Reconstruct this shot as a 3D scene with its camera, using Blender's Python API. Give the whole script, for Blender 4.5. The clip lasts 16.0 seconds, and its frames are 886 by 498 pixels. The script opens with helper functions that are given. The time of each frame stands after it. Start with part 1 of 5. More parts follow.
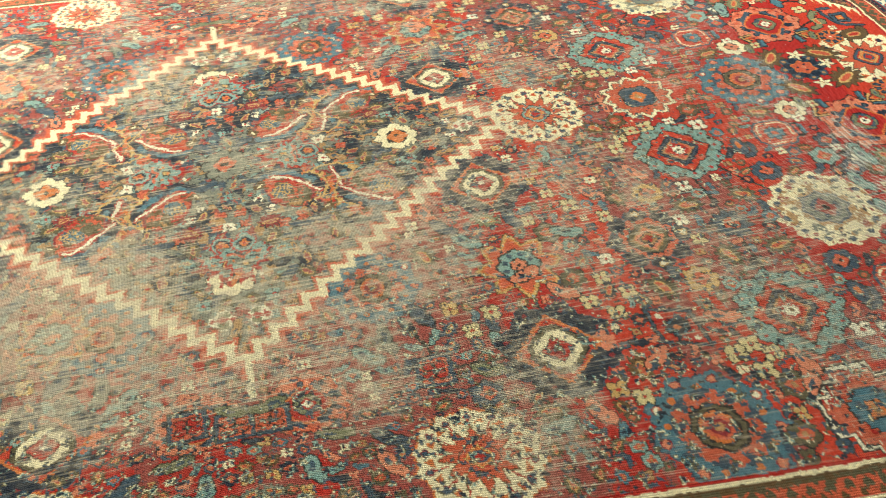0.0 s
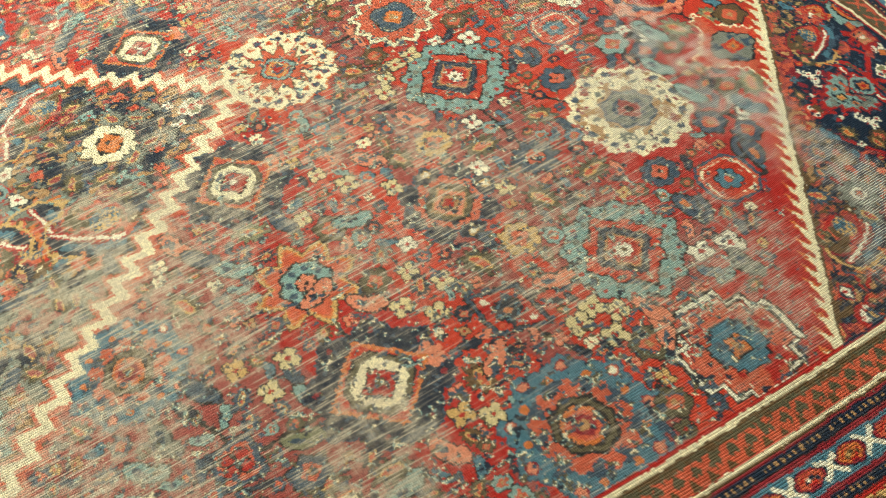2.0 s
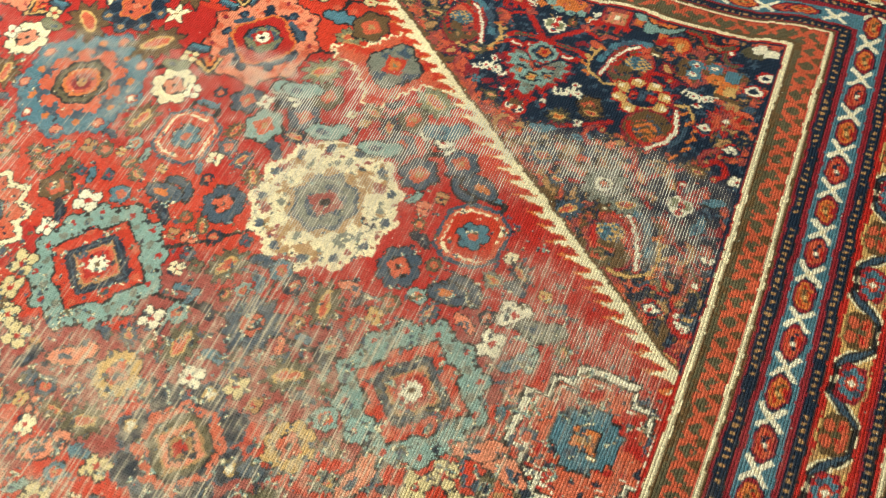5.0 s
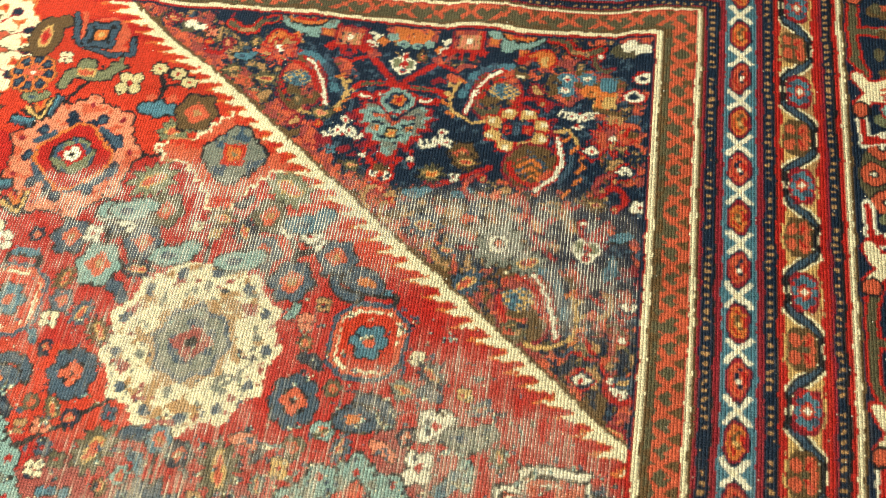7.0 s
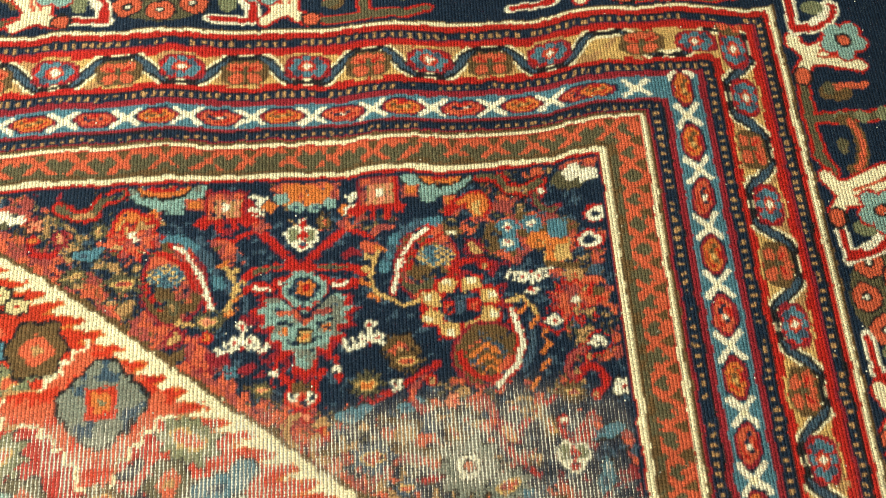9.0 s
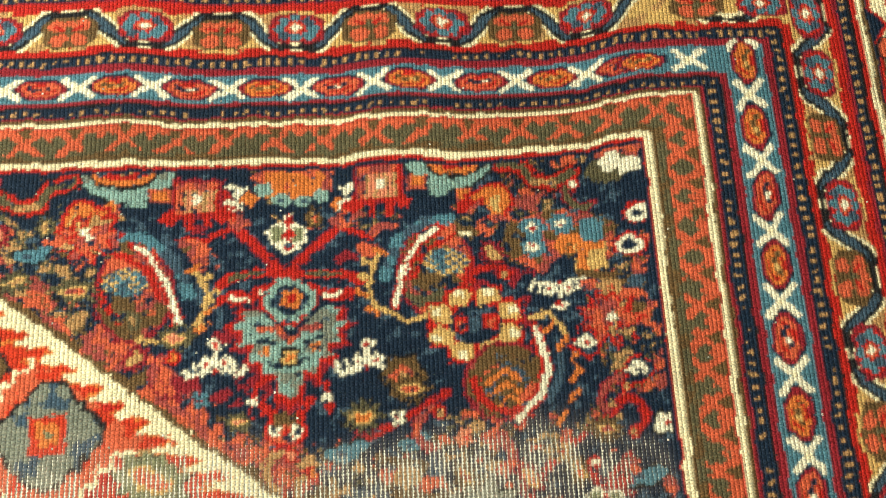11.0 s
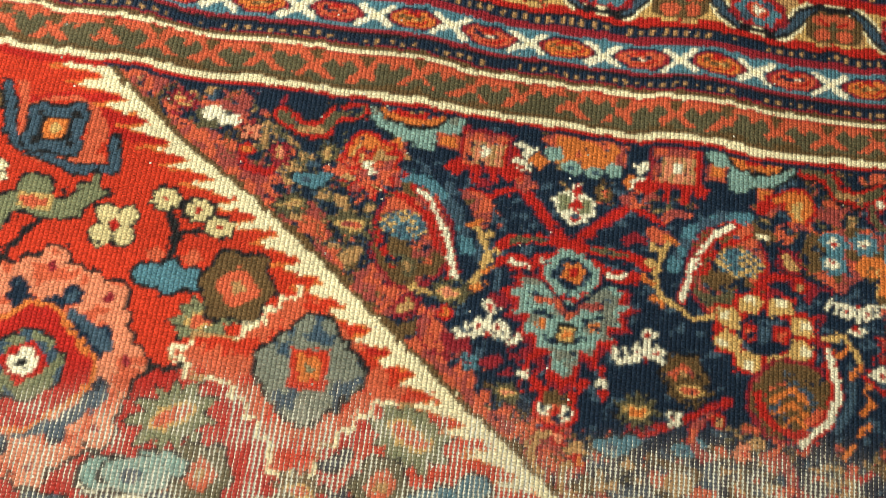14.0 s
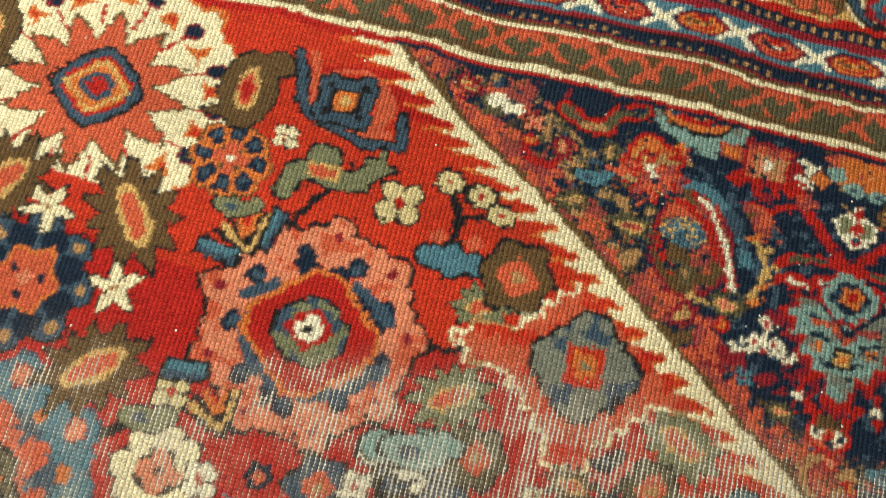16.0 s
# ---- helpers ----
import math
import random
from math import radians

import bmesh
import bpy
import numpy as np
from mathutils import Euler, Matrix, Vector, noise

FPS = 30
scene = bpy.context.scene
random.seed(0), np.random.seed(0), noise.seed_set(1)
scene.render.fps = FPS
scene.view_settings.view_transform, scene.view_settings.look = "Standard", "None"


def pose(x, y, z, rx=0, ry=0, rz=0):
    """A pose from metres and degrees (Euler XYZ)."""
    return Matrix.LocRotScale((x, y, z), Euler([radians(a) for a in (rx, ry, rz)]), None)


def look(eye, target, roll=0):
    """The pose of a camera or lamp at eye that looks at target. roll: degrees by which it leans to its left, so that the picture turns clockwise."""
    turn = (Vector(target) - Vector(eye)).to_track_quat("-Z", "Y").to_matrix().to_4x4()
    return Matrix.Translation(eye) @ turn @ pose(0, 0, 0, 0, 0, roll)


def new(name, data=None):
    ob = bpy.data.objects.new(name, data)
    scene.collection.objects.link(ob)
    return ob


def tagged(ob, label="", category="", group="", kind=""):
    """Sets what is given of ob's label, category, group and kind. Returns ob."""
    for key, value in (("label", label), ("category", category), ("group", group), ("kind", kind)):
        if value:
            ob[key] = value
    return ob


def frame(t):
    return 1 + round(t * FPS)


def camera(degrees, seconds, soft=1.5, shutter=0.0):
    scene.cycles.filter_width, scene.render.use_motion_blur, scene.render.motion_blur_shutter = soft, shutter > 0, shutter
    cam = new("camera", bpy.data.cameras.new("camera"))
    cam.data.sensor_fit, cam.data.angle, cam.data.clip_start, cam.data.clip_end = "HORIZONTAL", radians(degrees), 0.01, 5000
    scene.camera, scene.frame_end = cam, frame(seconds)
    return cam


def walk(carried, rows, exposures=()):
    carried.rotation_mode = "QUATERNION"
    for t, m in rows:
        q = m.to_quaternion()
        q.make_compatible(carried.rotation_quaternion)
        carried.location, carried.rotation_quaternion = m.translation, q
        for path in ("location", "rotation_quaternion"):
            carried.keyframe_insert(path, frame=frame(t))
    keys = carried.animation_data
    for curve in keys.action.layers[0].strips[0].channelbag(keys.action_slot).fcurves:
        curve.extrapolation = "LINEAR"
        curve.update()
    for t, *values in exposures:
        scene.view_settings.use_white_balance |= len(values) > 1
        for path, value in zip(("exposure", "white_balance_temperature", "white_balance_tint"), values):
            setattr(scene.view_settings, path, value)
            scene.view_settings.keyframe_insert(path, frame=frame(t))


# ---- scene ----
# ---- camera: a hand-held look over a carpet, metres from the field's inner corner ----
cam = camera(61.0, 16.0, soft=0.9)
PATH = [
    (0, (0.3627, -1.2033, 0.8969), (-0.1926, -1.1278, 0.3259), -4.60),
    (0.5, (0.2831, -1.1459, 0.8707), (-0.2382, -1.0383, 0.2735), -4.79),
    (1, (0.2292, -1.1015, 0.8512), (-0.2646, -0.9808, 0.2334), -5.55),
    (1.5, (0.1895, -1.0696, 0.8343), (-0.2692, -0.9199, 0.1962), -6.68),
    (2, (0.1114, -1.0495, 0.8213), (-0.2912, -0.8458, 0.1606), -6.06),
    (2.5, (0.0538, -1.0345, 0.8216), (-0.3041, -0.7858, 0.1507), -5.95),
    (3, (0.022, -1.0083, 0.8094), (-0.2827, -0.7217, 0.1274), -2.87),
    (3.5, (-0.0136, -0.9428, 0.7969), (-0.2917, -0.648, 0.1071), -3.58),
    (4, (-0.04, -0.8801, 0.7816), (-0.286, -0.5854, 0.0797), -3.38),
    (4.5, (-0.0514, -0.8352, 0.774), (-0.2781, -0.534, 0.0683), -5.01),
    (5, (-0.0967, -0.7753, 0.7617), (-0.2799, -0.4599, 0.0497), -7.02),
    (5.2, (-0.113, -0.7535, 0.7544), (-0.2748, -0.4345, 0.0388), -7.72),
    (7.3, (-0.119, -0.5322, 0.7217), (-0.1962, -0.2554, -0.0249), -8.56),
    (7.5, (-0.1336, -0.4854, 0.7264), (-0.1952, -0.2329, -0.0302), -7.72),
    (8, (-0.16, -0.4215, 0.7013), (-0.1836, -0.1559, -0.0529), -3.98),
    (8.5, (-0.1874, -0.3581, 0.6788), (-0.1765, -0.0937, -0.0761), 0.17),
    (9, (-0.2021, -0.3103, 0.6565), (-0.1553, -0.061, -0.1022), 7.21),
    (9.2, (-0.1985, -0.3049, 0.6467), (-0.1539, -0.0535, -0.1114), 6.71),
    (11.5, (-0.2016, -0.2241, 0.5528), (-0.1641, -0.0373, -0.2242), 9.60),
    (12, (-0.2215, -0.2323, 0.5488), (-0.1939, -0.0376, -0.2266), 8.83),
    (12.5, (-0.2596, -0.2406, 0.5406), (-0.2339, -0.0402, -0.2334), 11.62),
    (13, (-0.3176, -0.2378, 0.5276), (-0.3325, -0.0507, -0.2501), 1.27),
    (13.5, (-0.3592, -0.2418, 0.5245), (-0.3514, -0.0539, -0.2531), 8.59),
    (14, (-0.3874, -0.2501, 0.5159), (-0.3781, -0.0557, -0.26), 10.67),
    (14.5, (-0.429, -0.2509, 0.5145), (-0.4299, -0.0674, -0.2641), 8.68),
    (15, (-0.4705, -0.2577, 0.5153), (-0.4825, -0.0789, -0.2644), 6.86),
    (15.5, (-0.5194, -0.2656, 0.5151), (-0.542, -0.0953, -0.2663), 4.89),
    (16, (-0.5569, -0.2687, 0.5143), (-0.5813, -0.105, -0.2684), 5.68),
]
EXPOSURES = [(0, -0.76, 5880, -5), (3, -0.42, 5900, -4), (5, -0.34, 6050, -3), (7.5, -0.16, 6300, -4), (9, -0.16, 6350, -5), (11.5, -0.14, 6300, -5), (12.5, -0.28, 6250, -4), (14, -0.46, 6200, -2), (16, -0.80, 6200, 1)]
walk(cam, [(t, look(eye, target, roll)) for t, eye, target, roll in PATH], EXPOSURES)

# ---- world and added lamps ----
world = bpy.data.worlds.new("world")
scene.world = world
world.use_nodes = True
world.node_tree.nodes["Background"].inputs[0].default_value = (0.9, 0.93, 1.0, 1)
world.node_tree.nodes["Background"].inputs[1].default_value = 0.3

# added, unseen warm lamps, hung low so that brightness drops off to the east
LAMP_Z = 1.75
LAMPS = ((-2.15, 0.35, 92), (-2.0, -2.6, 182))
WARM = (1.0, 0.90, 0.755)


def area_lamp(name, m, sx, sy, watts, colour):
    d = bpy.data.lights.new(name, "AREA")
    d.shape, d.size, d.size_y, d.energy, d.color = "RECTANGLE", sx, sy, watts, colour
    ob = new(name, d)
    ob.matrix_world = m
    return ob


for lx, ly, watts in LAMPS:
    area_lamp("added_area_lamp", pose(lx, ly, LAMP_Z), 0.5, 0.5, watts, WARM)
# added cool light at a made-up opening, brightens the carpet's north end
area_lamp("added_north_light", look((-1.9, 2.18, 1.5), (-1.6, 0, 0.9)), 2.0, 1.3, 84, (0.95, 0.97, 1.0))


# ---- materials ----
def nodes(name):
    m = bpy.data.materials.new(name)
    m.use_nodes = True
    return m, m.node_tree.nodes, m.node_tree.links, m.node_tree.nodes["Principled BSDF"]


def plain(name, colour, rough=0.8, scale=30.0, vary=0.15, bump=0.1):
    m, n, l, b = nodes(name)
    tc, tex = n.new("ShaderNodeTexCoord"), n.new("ShaderNodeTexNoise")
    tex.inputs["Scale"].default_value, tex.inputs["Detail"].default_value = scale, 6
    mix = n.new("ShaderNodeMix")
    mix.data_type = "RGBA"
    mix.inputs[6].default_value = (*[c * (1 - vary) for c in colour], 1)
    mix.inputs[7].default_value = (*[min(1, c * (1 + vary)) for c in colour], 1)
    bp = n.new("ShaderNodeBump")
    bp.inputs["Strength"].default_value, bp.inputs["Distance"].default_value = bump, 0.002
    l.new(tc.outputs["Object"], tex.inputs["Vector"])
    l.new(tex.outputs["Fac"], mix.inputs[0])
    l.new(tex.outputs["Fac"], bp.inputs["Height"])
    l.new(mix.outputs[2], b.inputs["Base Color"])
    l.new(bp.outputs[0], b.inputs["Normal"])
    b.inputs["Roughness"].default_value = rough
    return m


def math_node(n, l, op, a, b=None):
    x = n.new("ShaderNodeMath")
    x.operation = op
    for k, v in enumerate((a, b)):
        if v is None:
            continue
        if isinstance(v, (int, float)):
            x.inputs[k].default_value = v
        else:
            l.new(v, x.inputs[k])
    return x.outputs[0]


def wool():
    """Knotted wool: dyed knots in rows on a cotton foundation, which shows between the knots where the pile is worn."""
    m, n, l, b = nodes("knotted_wool")
    uv = n.new("ShaderNodeUVMap")
    uv.uv_map = "knot"
    wob = n.new("ShaderNodeTexNoise")
    wob.inputs["Scale"].default_value, wob.inputs["Detail"].default_value = 0.6, 2
    l.new(uv.outputs[0], wob.inputs["Vector"])
    shift = n.new("ShaderNodeVectorMath")
    shift.operation = "MULTIPLY_ADD"
    shift.inputs[1].default_value, shift.inputs[2].default_value = (0.44, 0.50, 0), (-0.22, -0.25, 0)
    l.new(wob.outputs["Color"], shift.inputs[0])
    add = n.new("ShaderNodeVectorMath")
    add.operation = "ADD"
    l.new(uv.outputs[0], add.inputs[0])
    l.new(shift.outputs[0], add.inputs[1])
    sep = n.new("ShaderNodeSeparateXYZ")
    l.new(add.outputs[0], sep.inputs[0])

    def hump(v):
        f = math_node(n, l, "FRACT", v)
        return math_node(n, l, "SINE", math_node(n, l, "MULTIPLY", f, math.pi))

    hx, hy = hump(sep.outputs[0]), hump(sep.outputs[1])
    height = math_node(n, l, "POWER", math_node(n, l, "MULTIPLY", hx, hy), 0.55)
    # wool fibres, finer than the knots
    fib = n.new("ShaderNodeTexNoise")
    fib.inputs["Scale"].default_value, fib.inputs["Detail"].default_value = 2.0, 2
    l.new(uv.outputs[0], fib.inputs["Vector"])
    cell = n.new("ShaderNodeTexWhiteNoise")
    cell.noise_dimensions = "2D"
    flo = n.new("ShaderNodeVectorMath")
    flo.operation = "FLOOR"
    l.new(uv.outputs[0], flo.inputs[0])
    l.new(flo.outputs[0], cell.inputs["Vector"])
    dye, worn = n.new("ShaderNodeAttribute"), n.new("ShaderNodeAttribute")
    dye.attribute_name, worn.attribute_name = "dye", "worn"
    # the bare foundation: white cotton, first in the gaps along the rows and columns
    bare = math_node(n, l, "SUBTRACT", math_node(n, l, "MULTIPLY", worn.outputs["Fac"], 1.2), 0.10)
    some = math_node(n, l, "MINIMUM", math_node(n, l, "MULTIPLY", worn.outputs["Fac"], 5.0), 1.0)
    uneven = math_node(n, l, "ADD", math_node(n, l, "MULTIPLY", math_node(n, l, "SUBTRACT", cell.outputs["Value"], 0.5), 0.08),
                       math_node(n, l, "MULTIPLY", math_node(n, l, "SUBTRACT", fib.outputs["Fac"], 0.5), 0.22))
    bare = math_node(n, l, "ADD", bare, math_node(n, l, "MULTIPLY", uneven, some))
    gap = math_node(n, l, "SUBTRACT", math_node(n, l, "ADD", math_node(n, l, "MULTIPLY", hx, 0.58), 0.24), math_node(n, l, "MULTIPLY", hy, 0.24))
    show = n.new("ShaderNodeMapRange")
    show.interpolation_type = "SMOOTHSTEP"
    show.inputs[1].default_value, show.inputs[2].default_value = -0.12, 0.18
    l.new(math_node(n, l, "SUBTRACT", bare, gap), show.inputs[0])
    cotton = n.new("ShaderNodeMix")
    cotton.data_type = "RGBA"
    cotton.inputs[6].default_value, cotton.inputs[7].default_value = (0.45, 0.44, 0.37, 1), (0.76, 0.745, 0.65, 1)
    l.new(fib.outputs["Fac"], cotton.inputs[0])
    tone = n.new("ShaderNodeMix")
    tone.data_type, tone.blend_type = "RGBA", "MULTIPLY"
    tone.inputs[0].default_value = 1.0
    ramp = n.new("ShaderNodeMapRange")
    ramp.inputs[1].default_value, ramp.inputs[2].default_value = 0.25, 0.75
    ramp.inputs[3].default_value, ramp.inputs[4].default_value = 0.72, 1.25
    l.new(fib.outputs["Fac"], ramp.inputs[0])
    fade = n.new("ShaderNodeMix")
    fade.data_type = "RGBA"
    fade.inputs[7].default_value = (0.36, 0.28, 0.22, 1)
    l.new(math_node(n, l, "MULTIPLY", worn.outputs["Fac"], 0.60), fade.inputs[0])
    near = n.new("ShaderNodeAttribute")
    near.attribute_name = "dye_blend"
    fuzz = n.new("ShaderNodeMix")
    fuzz.data_type = "RGBA"
    l.new(math_node(n, l, "ADD", math_node(n, l, "MULTIPLY", fib.outputs["Fac"], 0.7), 0.20), fuzz.inputs[0])
    l.new(dye.outputs["Color"], fuzz.inputs[6])
    l.new(near.outputs["Color"], fuzz.inputs[7])
    l.new(fuzz.outputs[2], fade.inputs[6])
    l.new(fade.outputs[2], tone.inputs[6])
    each = math_node(n, l, "ADD", math_node(n, l, "MULTIPLY", cell.outputs["Value"], 0.26), 0.87)
    l.new(math_node(n, l, "MULTIPLY", ramp.outputs[0], each), tone.inputs[7])
    mix = n.new("ShaderNodeMix")
    mix.data_type = "RGBA"
    l.new(show.outputs[0], mix.inputs[0])
    l.new(tone.outputs[2], mix.inputs[6])
    l.new(cotton.outputs[2], mix.inputs[7])
    l.new(mix.outputs[2], b.inputs["Base Color"])
    bump = n.new("ShaderNodeBump")
    bump.inputs["Strength"].default_value, bump.inputs["Distance"].default_value = 0.70, 0.0017
    l.new(math_node(n, l, "ADD", height, math_node(n, l, "MULTIPLY", fib.outputs["Fac"], 0.5)), bump.inputs["Height"])
    l.new(bump.outputs[0], b.inputs["Normal"])
    b.inputs["Roughness"].default_value = 0.62
    b.inputs["Specular IOR Level"].default_value = 0.06
    b.inputs["Sheen Weight"].default_value, b.inputs["Sheen Roughness"].default_value = 0.0, 0.4
    return m


WOOL = wool()
COTTON = plain("cotton_backing", (0.55, 0.48, 0.34), 0.9, 400)
BOARD = plain("floor_boards", (0.22, 0.13, 0.07), 0.45, 6, 0.3)
# paint of the unseen room, dull enough to keep bounced light low
PAINT = plain("wall_paint", (0.52, 0.48, 0.41), 0.85, 20, 0.04)
# glowing plate of the added lamps
GLOW = bpy.data.materials.new("lamp_glow")
GLOW.use_nodes = True
GLOW.node_tree.nodes["Principled BSDF"].inputs["Emission Color"].default_value = (1, 0.88, 0.7, 1)
GLOW.node_tree.nodes["Principled BSDF"].inputs["Emission Strength"].default_value = 6


# ---- an assumed room round the carpet, unseen, that bounces the lamps' light ----
def box_mesh(bm, x0, x1, y0, y1, z0, z1):
    r = bmesh.ops.create_cube(bm, size=1)
    bmesh.ops.scale(bm, vec=(x1 - x0, y1 - y0, z1 - z0), verts=r["verts"])
    bmesh.ops.translate(bm, vec=((x0 + x1) / 2, (y0 + y1) / 2, (z0 + z1) / 2), verts=r["verts"])


def part(name, bm, material, parent=None, label="", kind=""):
    me = bpy.data.meshes.new(name)
    bm.to_mesh(me)
    bm.free()
    me.materials.append(material)
    ob = new(name, me)
    ob.parent = parent
    return tagged(ob, label, kind=kind)


def slab(name, material, boxes, label="", category="", kind="structure", parent=None):
    bm = bmesh.new()
    for q in boxes:
        box_mesh(bm, *q)
    return tagged(part(name, bm, material, parent, label, kind), category=category)


RX0, RX1, RY0, RY1, RZ = -3.4, 1.5, -4.2, 2.1, 2.7
slab("floor", BOARD, [(RX0, RX1, RY0, RY1, -0.06, -0.012)], "brown wooden floor under the carpet", "floor")
slab("ceiling", PAINT, [(RX0, RX1, RY0, RY1, RZ, RZ + 0.1)], "unseen plain beige ceiling", "ceiling")
slab("wall_west", PAINT, [(RX0 - 0.1, RX0, RY0, RY1, -0.06, RZ)], "unseen plain beige wall", "wall")
slab("wall_east", PAINT, [(RX1, RX1 + 0.1, RY0, RY1, -0.06, RZ)], "unseen plain beige wall", "wall")
slab("wall_south", PAINT, [(RX0 - 0.1, RX1 + 0.1, RY0 - 0.1, RY0, -0.06, RZ)], "unseen plain beige wall", "wall")
# the opening is made up, to let the added north light in
slab("wall_north", PAINT, [(RX0 - 0.1, -2.95, RY1, RY1 + 0.15, -0.06, RZ), (-0.85, RX1 + 0.1, RY1, RY1 + 0.15, -0.06, RZ),
                           (-2.95, -0.85, RY1, RY1 + 0.15, -0.06, 0.8), (-2.95, -0.85, RY1, RY1 + 0.15, 2.2, RZ)], "unseen plain beige wall with an added opening for light", "wall")
# made-up bodies for the two added lamps, out of view
for lx, ly, watts in LAMPS:
    lampy = tagged(new("added_pendant"), "added, unseen square warm white lamp on a cord", "lamp", "pendant lamps")
    lampy.location = (lx, ly, LAMP_Z + 0.06)
    bm = bmesh.new()
    box_mesh(bm, -0.28, 0.28, -0.28, 0.28, 0.0, 0.05)
    bmesh.ops.bevel(bm, geom=bm.edges[:], offset=0.008, segments=2, affect="EDGES")
    part("frame", bm, PAINT, lampy)
    bm = bmesh.new()
    box_mesh(bm, -0.25, 0.25, -0.25, 0.25, -0.006, -0.001)
    part("diffuser", bm, GLOW, lampy)
    bm = bmesh.new()
    drop = RZ - LAMP_Z - 0.11
    bmesh.ops.create_cone(bm, cap_ends=True, segments=8, radius1=0.006, radius2=0.006, depth=drop)
    bmesh.ops.translate(bm, vec=(0, 0, 0.05 + drop / 2), verts=bm.verts)
    part("cord", bm, BOARD, lampy, "thin dark cord of the added lamp")

# ---- the carpet: its drawing, knot by knot, in millimetres ----
K = 1.65                     # one stitch of the drawing
PITCH = (3.3, 2.5)           # one bump of the pile, across and along
UC, VC = -838.0, -1450.0     # the carpet's middle
HALF_U, HALF_V = 1398.0, 1920.0
END_AT = (-3000, 0, 35, 54, 78, 99, 137, 165, 480)       # the end borders are woven tighter than the side borders:
SIDE_AT = (-3000, 0, 45, 73, 106, 131, 169, 200, 570)    # the same lines at the ends and at the sides
NU, NV = int(2 * HALF_U / K) // 3 * 3, int(2 * HALF_V / K) // 3 * 3
UU = UC - NU * K / 2 + (np.arange(NU) + 0.5) * K
VV = VC - NV * K / 2 + (np.arange(NV) + 0.5) * K
GU, GV = np.meshgrid(UU, VV)
RNG = np.random.default_rng(7)

DYE = dict(
    red=(0.415, 0.018, 0.014), coral=(0.55, 0.105, 0.05), orange=(0.60, 0.17, 0.04), navy=(0.012, 0.023, 0.045), blue=(0.08, 0.185, 0.24),
    teal=(0.225, 0.355, 0.32), cream=(0.82, 0.73, 0.47), gold=(0.58, 0.37, 0.13), brown=(0.125, 0.075, 0.032), olive=(0.105, 0.092, 0.05),
    green=(0.19, 0.20, 0.11), pink=(0.66, 0.225, 0.125), wine=(0.24, 0.018, 0.028), dark=(0.016, 0.016, 0.018), slate=(0.05, 0.085, 0.125),
    tan=(0.42, 0.24, 0.10), white=(0.82, 0.77, 0.58), grey=(0.19, 0.205, 0.165), madder=(0.51, 0.038, 0.016), rose=(0.31, 0.062, 0.053), straw=(0.66, 0.55, 0.28))
INDEX = {n: i for i, n in enumerate(DYE)}
PALETTE = np.array(list(DYE.values()))

col = np.full((NV, NU), INDEX["red"], np.int16)
pid = np.zeros((NV, NU), np.int32)
PARTS = []                   # name, parent's number or None, label


def new_part(name, parent=None, label=""):
    PARTS.append((name, parent, label))
    return len(PARTS) - 1


def smooth(a, b, x):
    t = np.clip((x - a) / (b - a), 0, 1)
    return t * t * (3 - 2 * t)


def grain(scale, seed, su=1.0, sv=1.0):
    """Soft noise over the carpet, about 0 to 1, with blotches of that many millimetres."""
    r = np.random.default_rng(seed)
    out, weight = 0, 0
    for octave, w in ((1.0, 0.6), (0.45, 0.28), (0.2, 0.12)):
        nu, nv = int(2 * HALF_U / (scale * octave * su)) + 3, int(2 * HALF_V / (scale * octave * sv)) + 3
        g = r.random((nv, nu))
        x, y = np.linspace(0, nu - 1.001, NU), np.linspace(0, nv - 1.001, NV)
        xi, yi = x.astype(int), y.astype(int)
        fx, fy = (x - xi), (y - yi)
        fx, fy = fx * fx * (3 - 2 * fx), (fy * fy * (3 - 2 * fy))[:, None]
        a = g[yi][:, xi] * (1 - fx) + g[yi][:, xi + 1] * fx
        b = g[yi + 1][:, xi] * (1 - fx) + g[yi + 1][:, xi + 1] * fx
        out, weight = out + w * (a * (1 - fy) + b * fy), weight + w
    return out / weight


# folded coordinates: every quarter of the carpet mirrors the one with the corner at 0, 0
FU, FW = np.abs(GU - UC) + UC, np.abs(GV - VC) + VC
FE = np.interp(FW, END_AT, SIDE_AT)
SU, SV = np.where(GU >= UC, 1, -1), np.where(GV >= VC, 1, -1)


def fill(mask, colour):
    col[mask] = INDEX[colour]


# -- ground: the field, the four corner pieces, the medallion
FIELD = new_part("field", None, "madder red worn wool field with a scattered flower pattern")
pid[:] = FIELD
abrash = grain(260, 3, su=3.0, sv=0.5)
fill((abrash > 0.50) & (FW > -900), "madder")
fill((FW < -330 - 500 * grain(200, 4)) & (abrash < 0.52), "rose")
EDGE = (FW + 24 + 0.775 * (FU + 622)) / 1.265
inside = np.maximum(FU, FE) < -8
tooth = np.mod(FW / 15.5 - FU / 210.0 + 0.5 * (grain(60, 6) - 0.5), 1.0)
along = -(EDGE + 5.5) * 1.55
reach = 27 * np.clip(1 - np.abs(tooth - 0.45) * 2.6, 0, 1) ** 0.9
near_edge = inside & (EDGE > -62) & (EDGE < 0)
fill(near_edge & (along < reach * 1.15 + 5), "orange")
fill(near_edge & (along < reach), "cream")
fill(near_edge & (EDGE > -8), "cream")
SPANDRELS = {}
